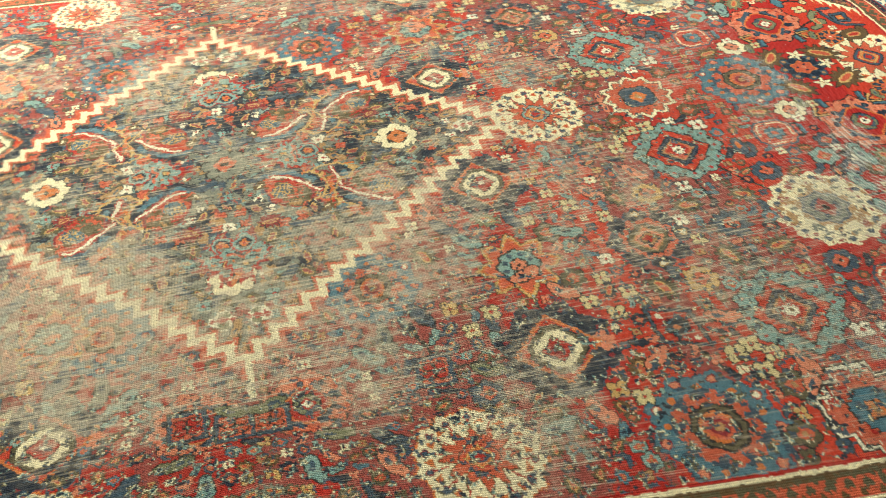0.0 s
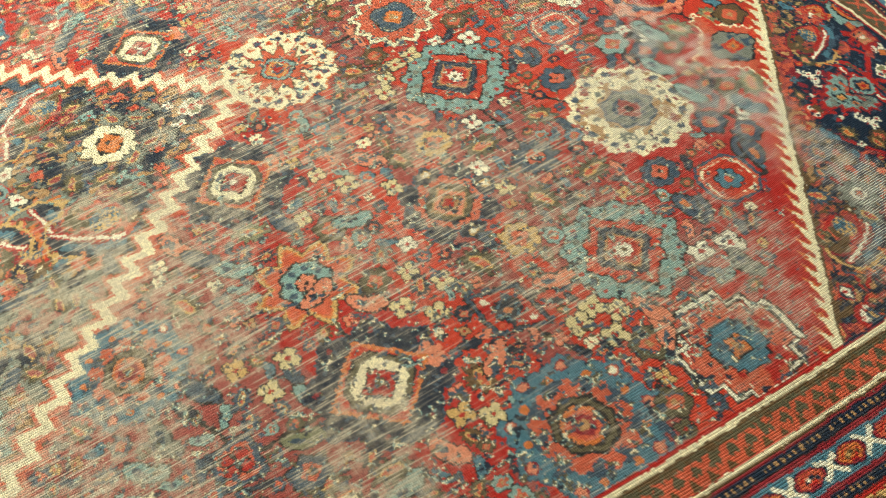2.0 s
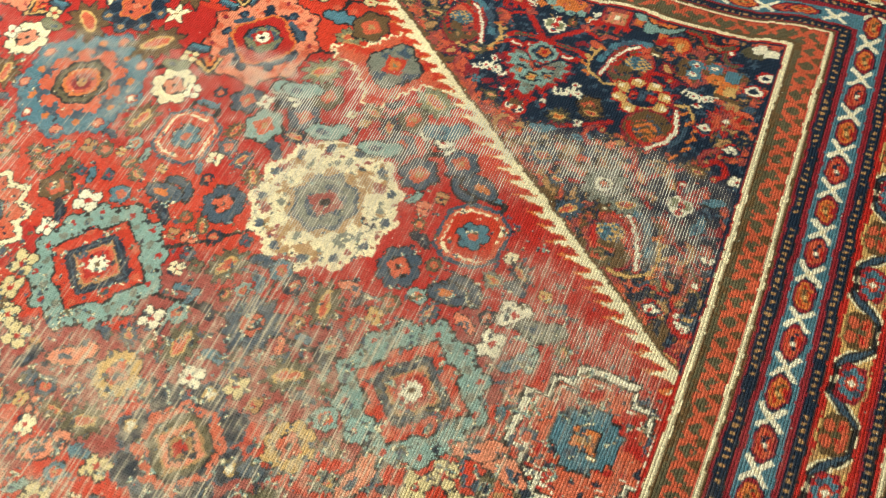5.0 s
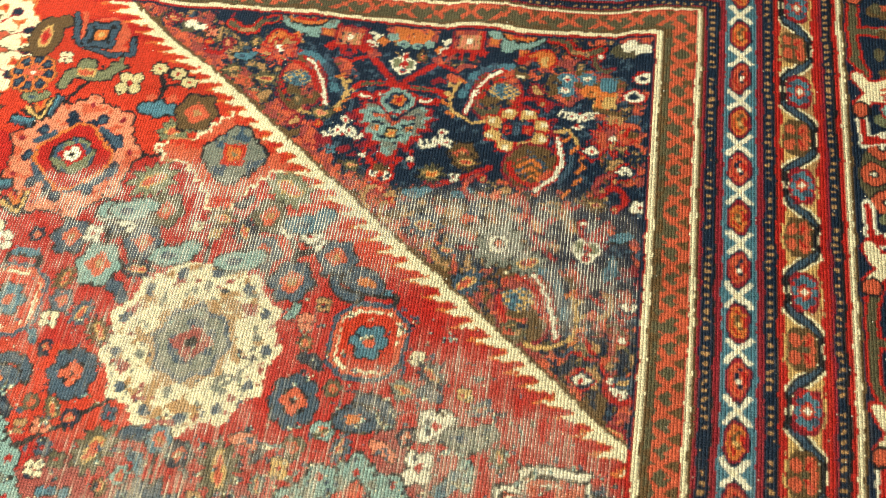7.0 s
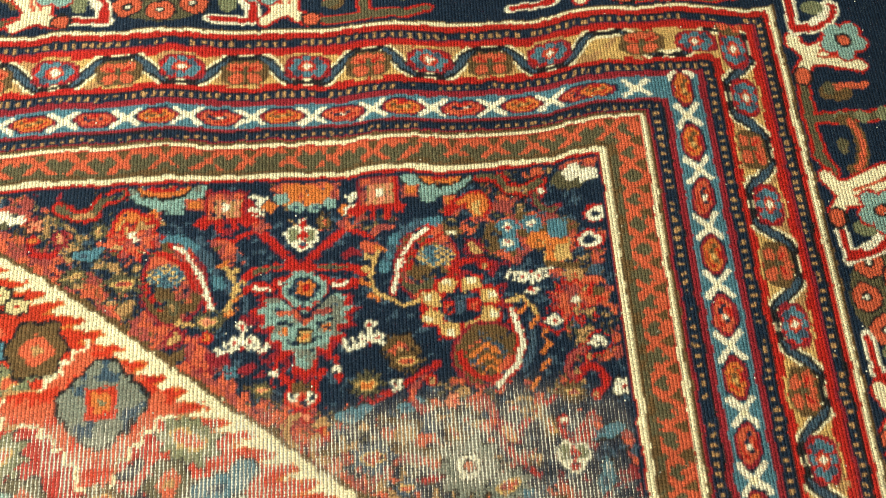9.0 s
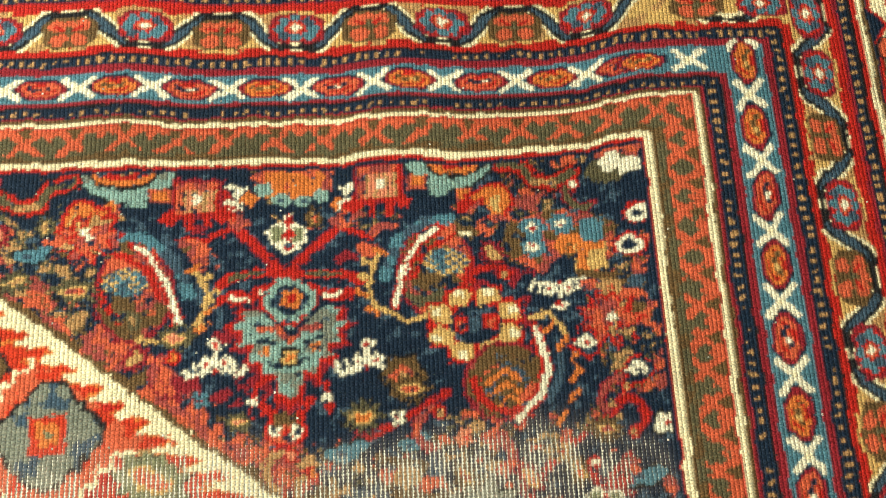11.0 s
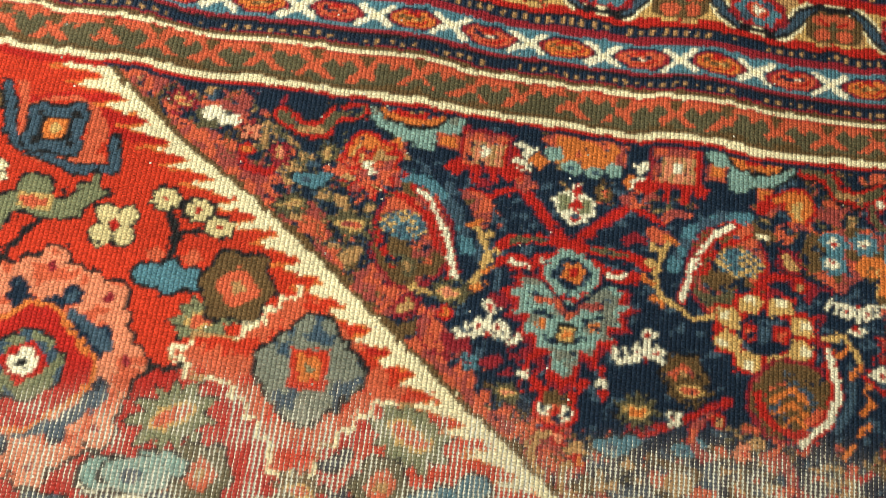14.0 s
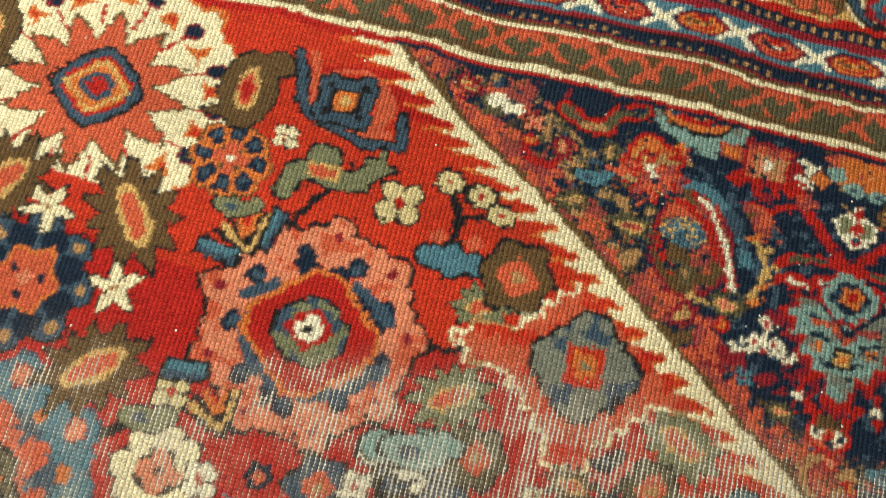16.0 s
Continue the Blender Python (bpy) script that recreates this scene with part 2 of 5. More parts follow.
for su in (1, -1):
    for sv in (1, -1):
        k = new_part("corner_piece", None, "navy blue triangular corner with vines, leaves and flowers")
        SPANDRELS[su, sv] = k
        m = inside & (EDGE > 0) & (SU == su) & (SV == sv)
        pid[m] = k
        fill(m, "navy")
mottle = grain(16, 5)
rust = grain(11, 8)
fill(inside & (EDGE > 0) & (EDGE < 7), "brown")
fill(inside & (EDGE > 4) & (EDGE < 30) & (mottle > 0.52), "coral")
fill(inside & (EDGE > 4) & (EDGE < 24) & (mottle < 0.36), "brown")

corner_ground = inside & (EDGE > 10)
growth = grain(75, 9)
open_ground = np.hypot((FU + 270) / 180, (FW + 150) / 88) < 1
busy = corner_ground & (growth > 0.575 - 0.14 * (EDGE < 60) - 0.10 * (FW > -75) + 0.22 * open_ground)
fill(busy & (rust > 0.58), "coral")
fill(busy & (rust > 0.56) & (rust <= 0.60), "brown")
fill(busy & (rust < 0.37), "olive")
fill(busy & (rust < 0.325), "tan")
fill(corner_ground & (growth < 0.36) & (rust > 0.66), "wine")

A, B = 478.0, 542.0
RIM = (np.abs(GU - UC) / A + np.abs(GV - VC) / B - 1) * 358
MED = new_part("medallion", None, "faded navy diamond medallion with a cream stepped outline")
side = np.mod((np.abs(GU - UC) - np.abs(GV - VC)) / 54.0, 1.0)
stair = RIM + 24 * (np.abs(side - 0.5) * 2 - 0.5)
fill(stair < 28, "coral")
fill(stair < 15, "cream")
fill(stair < -5, "coral")
fill(stair < -13, "brown")
fill(stair < -17, "navy")
fade_to = grain(140, 12) + 0.75 * np.exp(-np.hypot((GU + 610) / 250, (GV + 1390) / 300) ** 2) - 0.30
fill((stair < -17) & (grain(24, 13) + 0.5 * (fade_to - 0.5) > 0.50), "slate")
fill((stair < -17) & (grain(17, 14) + 0.5 * (fade_to - 0.5) > 0.60), "grey")
fill((stair < -17) & (grain(14, 15) > 0.70), "teal")
fill((stair < -17) & (grain(15, 16) > 0.66), "tan")
fill((stair < -17) & (grain(12, 17) > 0.68), "rose")
pid[stair < 28] = MED
RIMLINE = new_part("medallion_outline", MED, "cream stepped zigzag line")
pid[(stair < 15) & (stair >= -5)] = RIMLINE

# -- borders
D = np.maximum(FU, FE)
on_side = FU >= FE
S = np.where(on_side, FW, FU)


def band(name, d0, d1, colour, label=""):
    k = new_part(name, None, label)
    m = (D >= d0) & (D < d1)
    pid[m] = k
    fill(m, colour)
    return k


def line(d0, d1, colour):
    fill((D >= d0) & (D < d1), colour)


band("inner_cream_line", -8, 3, "cream", "narrow cream line with a red edge")
line(-8, -2.6, "red")
fill((D >= -8) & (D < -5.5) & (EDGE > 0), "navy")
ZIG = band("coral_stripe", 3, 41, "olive", "olive stripe with a coral zigzag vine")
line(3, 7, "brown")
line(34, 41, "coral")
zm = (D >= 7) & (D < 41)
span = np.where(on_side, 25.8, 39.0)
figure = np.abs(np.mod((S + np.where(on_side, 20, 27)) / span + 0.5, 1.0) - 0.5) * span      # from the middle of each small cross
slope = np.where(on_side, 0.75, 0.95)
fill(zm & (np.abs(figure - np.abs(D - 25) * slope) < 4.6) & (np.abs(D - 25) < 12) & (mottle < 0.66), "coral")
fill(zm & (figure < 4.5) & (np.abs(D - 25) < 4.5), "coral")
fill(zm & (figure > span / 2 - (D - 25) * 0.62) & (D > 26) & (rust < 0.66), "coral")
fill(zm & (D > 26) & (figure < 2.4 - (31 - D) * 0.5), "brown")
fill(zm & (D < 13) & (rust > 0.55), "brown")
band("cream_line", 40.5, 48.5, "red", "narrow cream line with red edges")
line(41.8, 46, "cream")
line(47, 50.5, "brown")


def dotted(name, d0, d1):
    band(name, d0, d1, "navy", "navy line of small tan beads")
    mid = (d0 + d1) / 2
    fill((np.abs(D - mid) < 2.6) & (np.mod(S + 4 * rust, 9.0) < 3.6) & (mottle < 0.66), "tan")
    line(d0, d0 + 2.6, "wine")
    line(d1 - 2.2, d1, "dark")


dotted("beaded_line", 50.5, 67)
XS = band("blue_stripe", 67, 112, "blue", "blue stripe of white crosses and red lozenges between crimson edges")
line(67, 72, "wine")
line(107, 112, "wine")
dotted("beaded_line", 112, 127)
GOLD = band("gold_stripe", 127, 177, "gold", "gold stripe with a navy vine and small flowers between red edges")
line(127, 132, "red")
line(170, 177, "red")
dotted("beaded_line", 177, 191)
band("outer_cream_line", 191, 204, "cream", "narrow cream line with red edges")
line(191, 197, "red")
line(202, 204, "brown")
MAIN = band("main_border", 204, 430, "navy", "wide navy border with palmettes and cream leaves")
band("outer_cream_line", 430, 438, "cream")
band("beaded_line", 438, 455, "navy")
OUT = band("outer_stripe", 455, 520, "red", "red outer stripe")
band("edge_binding", 520, 700, "brown", "dark brown bound edge")


# -- motifs: drawn in their own millimetres round a middle, then mirrored into the other quarters
class Spot:
    def __init__(self, u, v, r, fu, fv, turn, number, s=1.0):
        i0, i1 = np.searchsorted(UU, (u - r, u + r))
        j0, j1 = np.searchsorted(VV, (v - r, v + r))
        self.w = (slice(j0, j1), slice(i0, i1))
        x, y = (GU[self.w] - u) * fu / s, (GV[self.w] - v) * fv / s
        c, s = math.cos(math.radians(turn)), math.sin(math.radians(turn))
        self.x, self.y = x * c + y * s, y * c - x * s
        self.r, self.a = np.hypot(self.x, self.y), np.arctan2(self.y, self.x)
        self.number, self.clip = number, None

    def put(self, colour, mask):
        if self.clip is not None:
            mask = mask & self.clip
        col[self.w][mask] = INDEX[colour]
        pid[self.w][mask] = self.number

    def ell(self, a, b=None, dx=0, dy=0):
        return ((self.x - dx) / a) ** 2 + ((self.y - dy) / (b or a)) ** 2 < 1

    def dia(self, a, b=None, dx=0, dy=0):
        return np.abs(self.x - dx) / a + np.abs(self.y - dy) / (b or a) < 1

    def box(self, a, b, dx=0, dy=0):
        return (np.abs(self.x - dx) < a) & (np.abs(self.y - dy) < b)

    def ros(self, r, k, n, ph=0.0):
        return self.r < r * (1 + k * np.cos(n * self.a + ph))

    def star(self, n, r1, r2, ph=0.0):
        t = np.abs(np.mod(self.a / (2 * math.pi) * n + ph, 1) - 0.5) * 2
        return self.r < r2 + (r1 - r2) * t

    def pet(self, n, ring, r, ph=0.0):
        out = np.zeros(self.x.shape, bool)
        for k in range(n):
            t = 2 * math.pi * (k + ph) / n
            out |= self.ell(r, r, ring * math.cos(t), ring * math.sin(t))
        return out

    def poly(self, points, grow=1.0):
        """Inside a closed outline, which may be grown about the middle."""
        out = np.zeros(self.x.shape, bool)
        for (a, b), (c, d) in zip(points, points[1:] + points[:1]):
            a, b, c, d = a * grow, b * grow, c * grow, d * grow
            if b != d:
                out ^= ((b > self.y) != (d > self.y)) & (self.x < (c - a) * (self.y - b) / (d - b) + a)
        return out

    def twin(self, half, grow=1.0):
        """An outline drawn for one side and mirrored to the other."""
        return self.poly(half + [(-x, y) for x, y in reversed(half)], grow)

    def fronds(self, n, ring, a, pad=0.0, ph=0.0, squash=0.0):
        """Leaves of three lobes on a ring: one lobe outward, one to either side."""
        out = np.zeros(self.x.shape, bool)
        for k in range(n):
            t = 2 * math.pi * (k + ph) / n
            ring_k = ring * (1 - squash * math.sin(2 * t) ** 2)
            ct, st = math.cos(t), math.sin(t)
            for along, across, r in ((0, 0, 1.0), (0.75, 0, 0.62), (0.25, 0.85, 0.55), (0.25, -0.85, 0.55)):
                x, y = (ring_k + along * a) * ct - across * a * st, (ring_k + along * a) * st + across * a * ct
                out |= self.box(r * a * 0.92 + pad, r * a * 0.92 + pad, x, y) & self.dia(1.35 * r * a + pad, None, x, y)
        return out

    def seg(self, x0, y0, x1, y1, w):
        dx, dy = x1 - x0, y1 - y0
        t = np.clip(((self.x - x0) * dx + (self.y - y0) * dy) / (dx * dx + dy * dy), 0, 1)
        return np.hypot(self.x - x0 - t * dx, self.y - y0 - t * dy) < w

    def path(self, points, w):
        out = np.zeros(self.x.shape, bool)
        for (a, b), (c, d) in zip(points, points[1:]):
            out |= self.seg(a, b, c, d, w)
        return out

    def arc(self, rx, ry, t0, t1, w, dx=0, dy=0):
        """A bent stroke: part of an oval from t0 to t1 degrees."""
        out = np.zeros(self.x.shape, bool)
        ts = np.radians(np.linspace(t0, t1, 9))
        p = [(dx + rx * math.cos(t), dy + ry * math.sin(t)) for t in ts]
        for (a, b), (c, d) in zip(p, p[1:]):
            out |= self.seg(a, b, c, d, w)
        return out


def unskew(x, y):
    """From a place on the floor to the drawing: the carpet lies slightly askew across its length."""
    return x, y - 0.05 * (-y / 1000) * (x - UC)


def motif(name, parent, x, y, r, draw, *args, turn=0, quarters=True, label="", flip=False, s=1.0, own_part=True):
    u, v = unskew(x, y)
    for mu in (1, -1) if quarters and abs(u - UC) > 14 else (1,):
        for mv in (1, -1) if quarters and abs(v - VC) > 14 else (1,):
            uu, vv = UC + mu * (u - UC), VC + mv * (v - VC)
            own = SPANDRELS[mu * (1 if u > UC else -1), mv * (1 if v > VC else -1)] if parent == "corner" else parent
            single = own_part is True or (own_part == "near" and -1600 < uu < 330 and vv > -1960)
            c = Spot(uu, vv, r * max(1, s), mu * (-1 if flip else 1), mv, turn, new_part(name, own, label) if single else own, s)
            if parent == "corner":
                c.clip = inside[c.w] & (EDGE[c.w] > 3)
            elif parent == FIELD:
                c.clip = inside[c.w] & (EDGE[c.w] < -20) & (stair[c.w] > 12)
            elif parent == MED:
                c.clip = stair[c.w] < -17
            draw(c, *args)


def teal_palmette(c, s=1.0):
    c.put("dark", c.fronds(12, 66 * s, 15 * s, 2.6, squash=0.06) | c.ell(70 * s))
    c.put("teal", c.fronds(12, 66 * s, 15 * s, squash=0.06) | c.ell(67 * s))
    c.put("grey", c.pet(12, 62 * s, 5 * s, 0.5))
    c.put("dark", c.pet(12, 72 * s, 2.6 * s, 0.5))
    c.put("red", c.pet(12, 71 * s, 3.6 * s))
    c.put("dark", c.dia(68 * s, 66 * s) | c.pet(4, 42 * s, 12.5 * s, 0.5))
    c.put("madder", c.dia(64 * s, 62 * s) | c.pet(4, 42 * s, 10 * s, 0.5))
    c.put("coral", c.pet(4, 46 * s, 5 * s, 0.5) | c.pet(4, 52 * s, 5 * s))
    c.put("navy", c.dia(48 * s, 46 * s) & c.box(43 * s, 41 * s))
    c.put("slate", c.dia(42 * s, 40 * s) & ~c.dia(39 * s, 37 * s))
    c.put("tan", c.dia(34 * s, 32 * s))
    c.put("coral", c.dia(30 * s, 28 * s))
    c.put("red", c.dia(24 * s, 22 * s))
    c.put("white", c.ros(11.5 * s, 0.16, 8))
    c.put("brown", c.dia(4.6 * s))


def diamond_flower(c, dark="navy", s=1.0):
    c.put("slate", c.fronds(8, 68 * s, 16 * s, 3, 0.5))
    c.put(dark, c.fronds(8, 68 * s, 16.5 * s, 0, 0.5) | c.fronds(8, 60 * s, 13 * s) | c.ell(58 * s))
    c.put("wine", c.pet(8, 74 * s, 4 * s, 0.5))
    c.put("slate", c.pet(8, 66 * s, 3 * s))
    c.put("pink", c.fronds(1, 66 * s, 15 * s, 0, 0.25))
    saw = 5 * s * np.abs(np.mod((c.x - c.y) / (13 * s), 1) - 0.5) * 2
    c.put("orange", c.dia(70 * s, 67 * s) & (np.abs(c.x) + np.abs(c.y) < 64 * s + saw))
    c.put("madder", c.dia(62 * s, 59 * s))
    c.put("dark", c.dia(58 * s, 55 * s) & c.box(46 * s, 44 * s))
    c.put("olive", c.dia(54 * s, 51 * s) & c.box(43 * s, 41 * s))
    c.put("cream", c.dia(46 * s, 44 * s) & c.box(36 * s, 34 * s))
    c.put("dark", c.dia(27 * s, 26 * s))
    c.put("red", c.dia(24 * s, 23 * s))
    c.put("wine", c.dia(12 * s))
    c.put("white", c.dia(5.5 * s))


def cream_sunburst(c, s=1.0, core="teal", spots="slate", low=1.2):
    above = c.y > -low * 100
    c.put("orange", (c.ell(69 * s) | c.fronds(14, 78 * s, 14 * s, 3)) & above)
    c.put("cream", (c.ell(66 * s) | c.fronds(14, 78 * s, 14 * s)) & above)
    for k in range(14):
        t = 2 * math.pi * k / 14
        c.put("red", c.seg(50 * s * math.cos(t), 50 * s * math.sin(t), 72 * s * math.cos(t), 72 * s * math.sin(t), 1.3) & above)
    c.put("wine", c.pet(14, 77 * s, 6.6 * s) & above)
    c.put(spots, c.pet(14, 77 * s, 5 * s) & above)
    c.put("brown", c.star(12, 63 * s, 37 * s))
    c.put("coral", c.star(12, 58 * s, 34 * s))
    c.put("dark", c.dia(39 * s, 37 * s) & c.ros(30 * s, 0.06, 8))
    c.put(core, c.dia(36 * s, 34 * s) & c.ros(27.5 * s, 0.06, 8))
    c.put("red", c.dia(29 * s, 27 * s) & c.ell(22 * s))
    c.put("orange", c.dia(26 * s, 24 * s) & c.ell(20 * s))
    c.put("gold", c.dia(23 * s, 21 * s) & ~c.dia(19 * s, 18 * s))
    c.put("slate", c.dia(15 * s) & c.box(11 * s, 11 * s))
    c.put("red", c.dia(9 * s))


def worn_sunburst(c):
    c.put("cream", c.ell(76) | c.fronds(13, 76, 15))
    c.put("tan", (c.r > 40) & c.ell(86) & (mottle[c.w] > 0.66))
    c.put("rose", (c.r > 60) & c.ell(88) & (rust[c.w] > 0.66))
    c.put("grey", (c.r > 44) & c.ell(84) & (rust[c.w] < 0.29))
    c.put("slate", c.pet(13, 79, 6))
    c.put("tan", c.ros(46, 0.08, 10))
    c.put("slate", c.ros(40, 0.06, 8))
    c.put("grey", c.ros(35, 0.06, 8))
    c.put("slate", c.ell(24, 26) & (rust[c.w] > 0.42))
    c.put("rose", c.dia(24, 20))
    c.put("dark", c.ell(7, 6))


def blue_palmette(c, s=1.0):
    c.put("slate", c.fronds(9, 68 * s, 19 * s, 2.5) | c.ell(64 * s))
    c.put("blue", c.fronds(9, 68 * s, 19 * s) | c.ell(62 * s))
    c.put("slate", c.fronds(9, 52 * s, 10 * s, 0, 0.5))
    c.put("coral", c.fronds(9, 48 * s, 9 * s))
    c.put("orange", c.pet(9, 66 * s, 5 * s, 0.5))
    c.put("wine", c.pet(9, 79 * s, 8 * s))
    c.put("pink", c.pet(9, 79 * s, 6.2 * s))
    c.put("white", c.pet(3, 79 * s, 4.5 * s))
    c.put("coral", c.star(12, 50 * s, 40 * s))
    c.put("dark", c.ros(38 * s, 0.05, 8))
    c.put("olive", c.ros(34 * s, 0.05, 8))
    c.put("dark", c.ros(28 * s, 0.04, 8))
    c.put("orange", c.ell(25.5 * s, 24 * s))
    c.put("coral", c.ell(20 * s))
    c.put("wine", c.ell(14 * s))
    c.put("tan", c.ell(7 * s))


def navy_rosette(c, s=1.0):
    c.put("slate", c.fronds(8, 54 * s, 14 * s, 2))
    c.put("navy", c.fronds(8, 54 * s, 14 * s) | c.ell(52 * s))
    c.put("slate", c.pet(8, 50 * s, 5 * s, 0.5))
    c.put("gold", c.pet(4, 60 * s, 7.5 * s))
    c.put("white", c.pet(4, 60 * s, 5 * s))
    c.put("coral", c.pet(8, 41 * s, 9 * s, 0.5) | c.pet(8, 36 * s, 9 * s))
    c.put("dark", c.dia(47 * s, 45 * s) & c.ell(38 * s))
    c.put("olive", c.dia(43 * s, 41 * s) & c.ell(34 * s))
    c.put("tan", c.dia(33 * s, 31 * s))
    c.put("pink", c.dia(29 * s, 27 * s))
    c.put("dark", c.dia(20 * s, 19 * s))
    c.put("tan", c.dia(16.5 * s, 15.5 * s))
    c.put("red", c.dia(10 * s))


def orange_star(c, s=1.0):
    c.put("brown", c.star(8, 77 * s, 49 * s))
    c.put("gold", c.star(8, 74 * s, 46 * s))
    c.put("orange", c.star(8, 66 * s, 42 * s))
    c.put("coral", c.star(8, 60 * s, 40 * s))
    c.put("dark", c.ros(37 * s, 0.07, 8))
    c.put("teal", c.ros(33 * s, 0.07, 8))
    c.put("slate", c.pet(8, 24 * s, 4.5 * s, 0.5))
    c.put("dark", c.ell(16 * s))
    c.put("pink", c.ros(13 * s, 0.18, 6))
    c.put("dark", c.dia(4 * s))


def zigzag_octagon(c):
    c.put("dark", c.star(12, 77, 62))
    c.put("cream", c.star(12, 75, 60))
    c.put("dark", c.star(12, 67, 52))
    c.put("coral", c.star(12, 65, 50))
    c.put("dark", c.pet(4, 20, 20, 0.5) | c.ell(34))
    c.put("slate", c.pet(4, 20, 18, 0.5) | c.ell(31))
    c.put("orange", c.dia(20, 20))
    c.put("tan", c.dia(9))


def stepped(c, a):
    return c.box(a, a * 0.42) | c.box(a * 0.42, a) | c.box(a * 0.72, a * 0.72)


def stepped_cross(c, core="blue", rim="white", s=1.0):
    c.put("dark", stepped(c, 79 * s))
    c.put(rim, stepped(c, 75.5 * s))
    c.put("dark", stepped(c, 69 * s))
    c.put("coral", stepped(c, 66 * s))
    c.put("red", stepped(c, 66 * s) & (mottle[c.w] > 0.62))
    c.put(rim, stepped(c, 63 * s) & ~stepped(c, 60 * s) & (rust[c.w] < 0.52))
    c.put("dark", c.box(36 * s, 18 * s) | c.box(18 * s, 36 * s) | c.box(27 * s, 27 * s))
    c.put(core, c.box(34 * s, 16 * s) | c.box(16 * s, 34 * s) | c.box(25 * s, 25 * s))
    c.put("dark", c.box(13.5 * s, 13.5 * s))
    c.put("orange", c.box(11.5 * s, 11.5 * s))
    c.put("tan", c.box(5 * s, 5 * s))


def stepped_star(c):
    """A thin stepped outline round a grey four-lobed flower."""
    def within(dx, dy):
        x, y = np.round((c.x + dx) / 11) * 11, np.round((c.y + dy) / 11) * 11
        way = np.arctan2(y * 1.2, x)
        return np.hypot(x, y * 1.2) < 66 + 17 * np.cos(4 * way) + 7 * np.cos(8 * way)
    whole = within(0, 0)
    core = whole.copy()
    for dx, dy in ((3.4, 0), (-3.4, 0), (0, 3.4), (0, -3.4)):
        core &= within(dx, dy)
    c.put("coral", core)
    c.put("madder", core & (rust[c.w] > 0.56))
    c.put("cream", whole & ~core)
    c.put("tan", whole & ~core & (rust[c.w] > 0.55))
    c.put("dark", c.pet(4, 21, 19) | c.box(26, 26))
    c.put("grey", c.pet(4, 21, 16) | c.box(23, 23))
    c.put("slate", (c.pet(4, 21, 16) | c.box(23, 23)) & (rust[c.w] > 0.55))
    c.put("madder", c.box(13, 13))
    c.put("orange", c.box(8.5, 8.5))
    c.put("green", c.box(3.4, 3.4))


def eight_petals(c, petal="gold", core="coral", s=1.0, n=8):
    c.put("dark", c.pet(n, 20 * s, 10 * s) | c.ell(20 * s))
    c.put(petal, c.pet(n, 20 * s, 8.2 * s))
    c.put("dark", c.ell(14.5 * s))
    c.put(core, c.ros(12.5 * s, 0.2, 4))
    c.put("dark", c.ell(3.4 * s))


def navy_daisy(c):
    c.put("brown", c.ros(30, 0.05, 8))
    c.put("orange", c.ros(28.5, 0.05, 8))
    petal = (c.r < 26) & (c.r > 13) & (np.cos(8 * c.a) > -0.62)
    c.put("navy", petal)
    c.put("slate", petal & (c.r > 18) & (c.r < 23) & (np.cos(8 * c.a) > 0.3))
    c.put("orange", c.ell(12.5))
    c.put("coral", c.pet(4, 7, 5.5) | c.ell(7))
    c.put("brown", c.pet(4, 9, 2.4, 0.5))
    c.put("white", c.ell(2.8))


def rayed_flower(c, ray="slate", core="coral", s=1.0):
    c.put("dark", c.star(10, 39 * s, 27 * s))
    c.put(ray, c.star(10, 36 * s, 24 * s))
    c.put("dark", c.ell(15.5 * s))
    c.put(core, c.ell(13.5 * s))
    c.put("dark", c.ell(7.5 * s))
    c.put("pink", c.ell(5 * s))


def leaf_bud(c, leaf="brown", core="coral", s=1.0):
    oval = np.hypot(c.x / 1.35, c.y)
    rays = np.abs(np.mod(c.a / (2 * math.pi) * 11, 1) - 0.5) * 2
    c.put("dark", oval < (15 + 10 * rays) * s)
    c.put(leaf, oval < (13.5 + 9.5 * rays) * s)
    c.put("gold", c.ell(17 * s, 7.5 * s))
    c.put(core, c.ell(13.5 * s, 4.6 * s))


def butterfly(c, wing="cream", s=1.0):
    c.put("dark", c.pet(4, 10.5 * s, 9 * s, 0.5))
    c.put(wing, c.pet(4, 10.5 * s, 7 * s, 0.5))
    c.put("red", c.dia(5 * s))


def ring_flower(c, ring="brown", s=1.0):
    c.put("dark", c.ros(24 * s, 0.1, 6))
    c.put(ring, c.ros(21.5 * s, 0.1, 6))
    c.put("coral", c.ros(11.5 * s, 0.12, 4))
    c.put("tan", c.ell(4.5 * s))


def pink_leaf(c, leaf="pink", s=1.0):
    c.put("dark", c.ell(26 * s, 13 * s) | c.ell(14 * s, 11 * s, 20 * s, 8 * s))
    c.put(leaf, c.ell(23.5 * s, 10.5 * s) | c.ell(11.5 * s, 8.5 * s, 20 * s, 8 * s))
    c.put("slate", c.ell(9 * s, 4 * s, -3 * s, 0))


def comma_leaf(c, leaf="slate", eye="orange", s=1.0):
    c.put("dark", c.ell(27 * s, 15 * s) | c.arc(22 * s, 20 * s, 0, 120, 7 * s, 8 * s, 2 * s))
    c.put(leaf, c.ell(24 * s, 12.5 * s) | c.arc(22 * s, 20 * s, 5, 115, 4.6 * s, 8 * s, 2 * s))
    c.put(eye, c.ell(11 * s, 5 * s, -4 * s, 0))


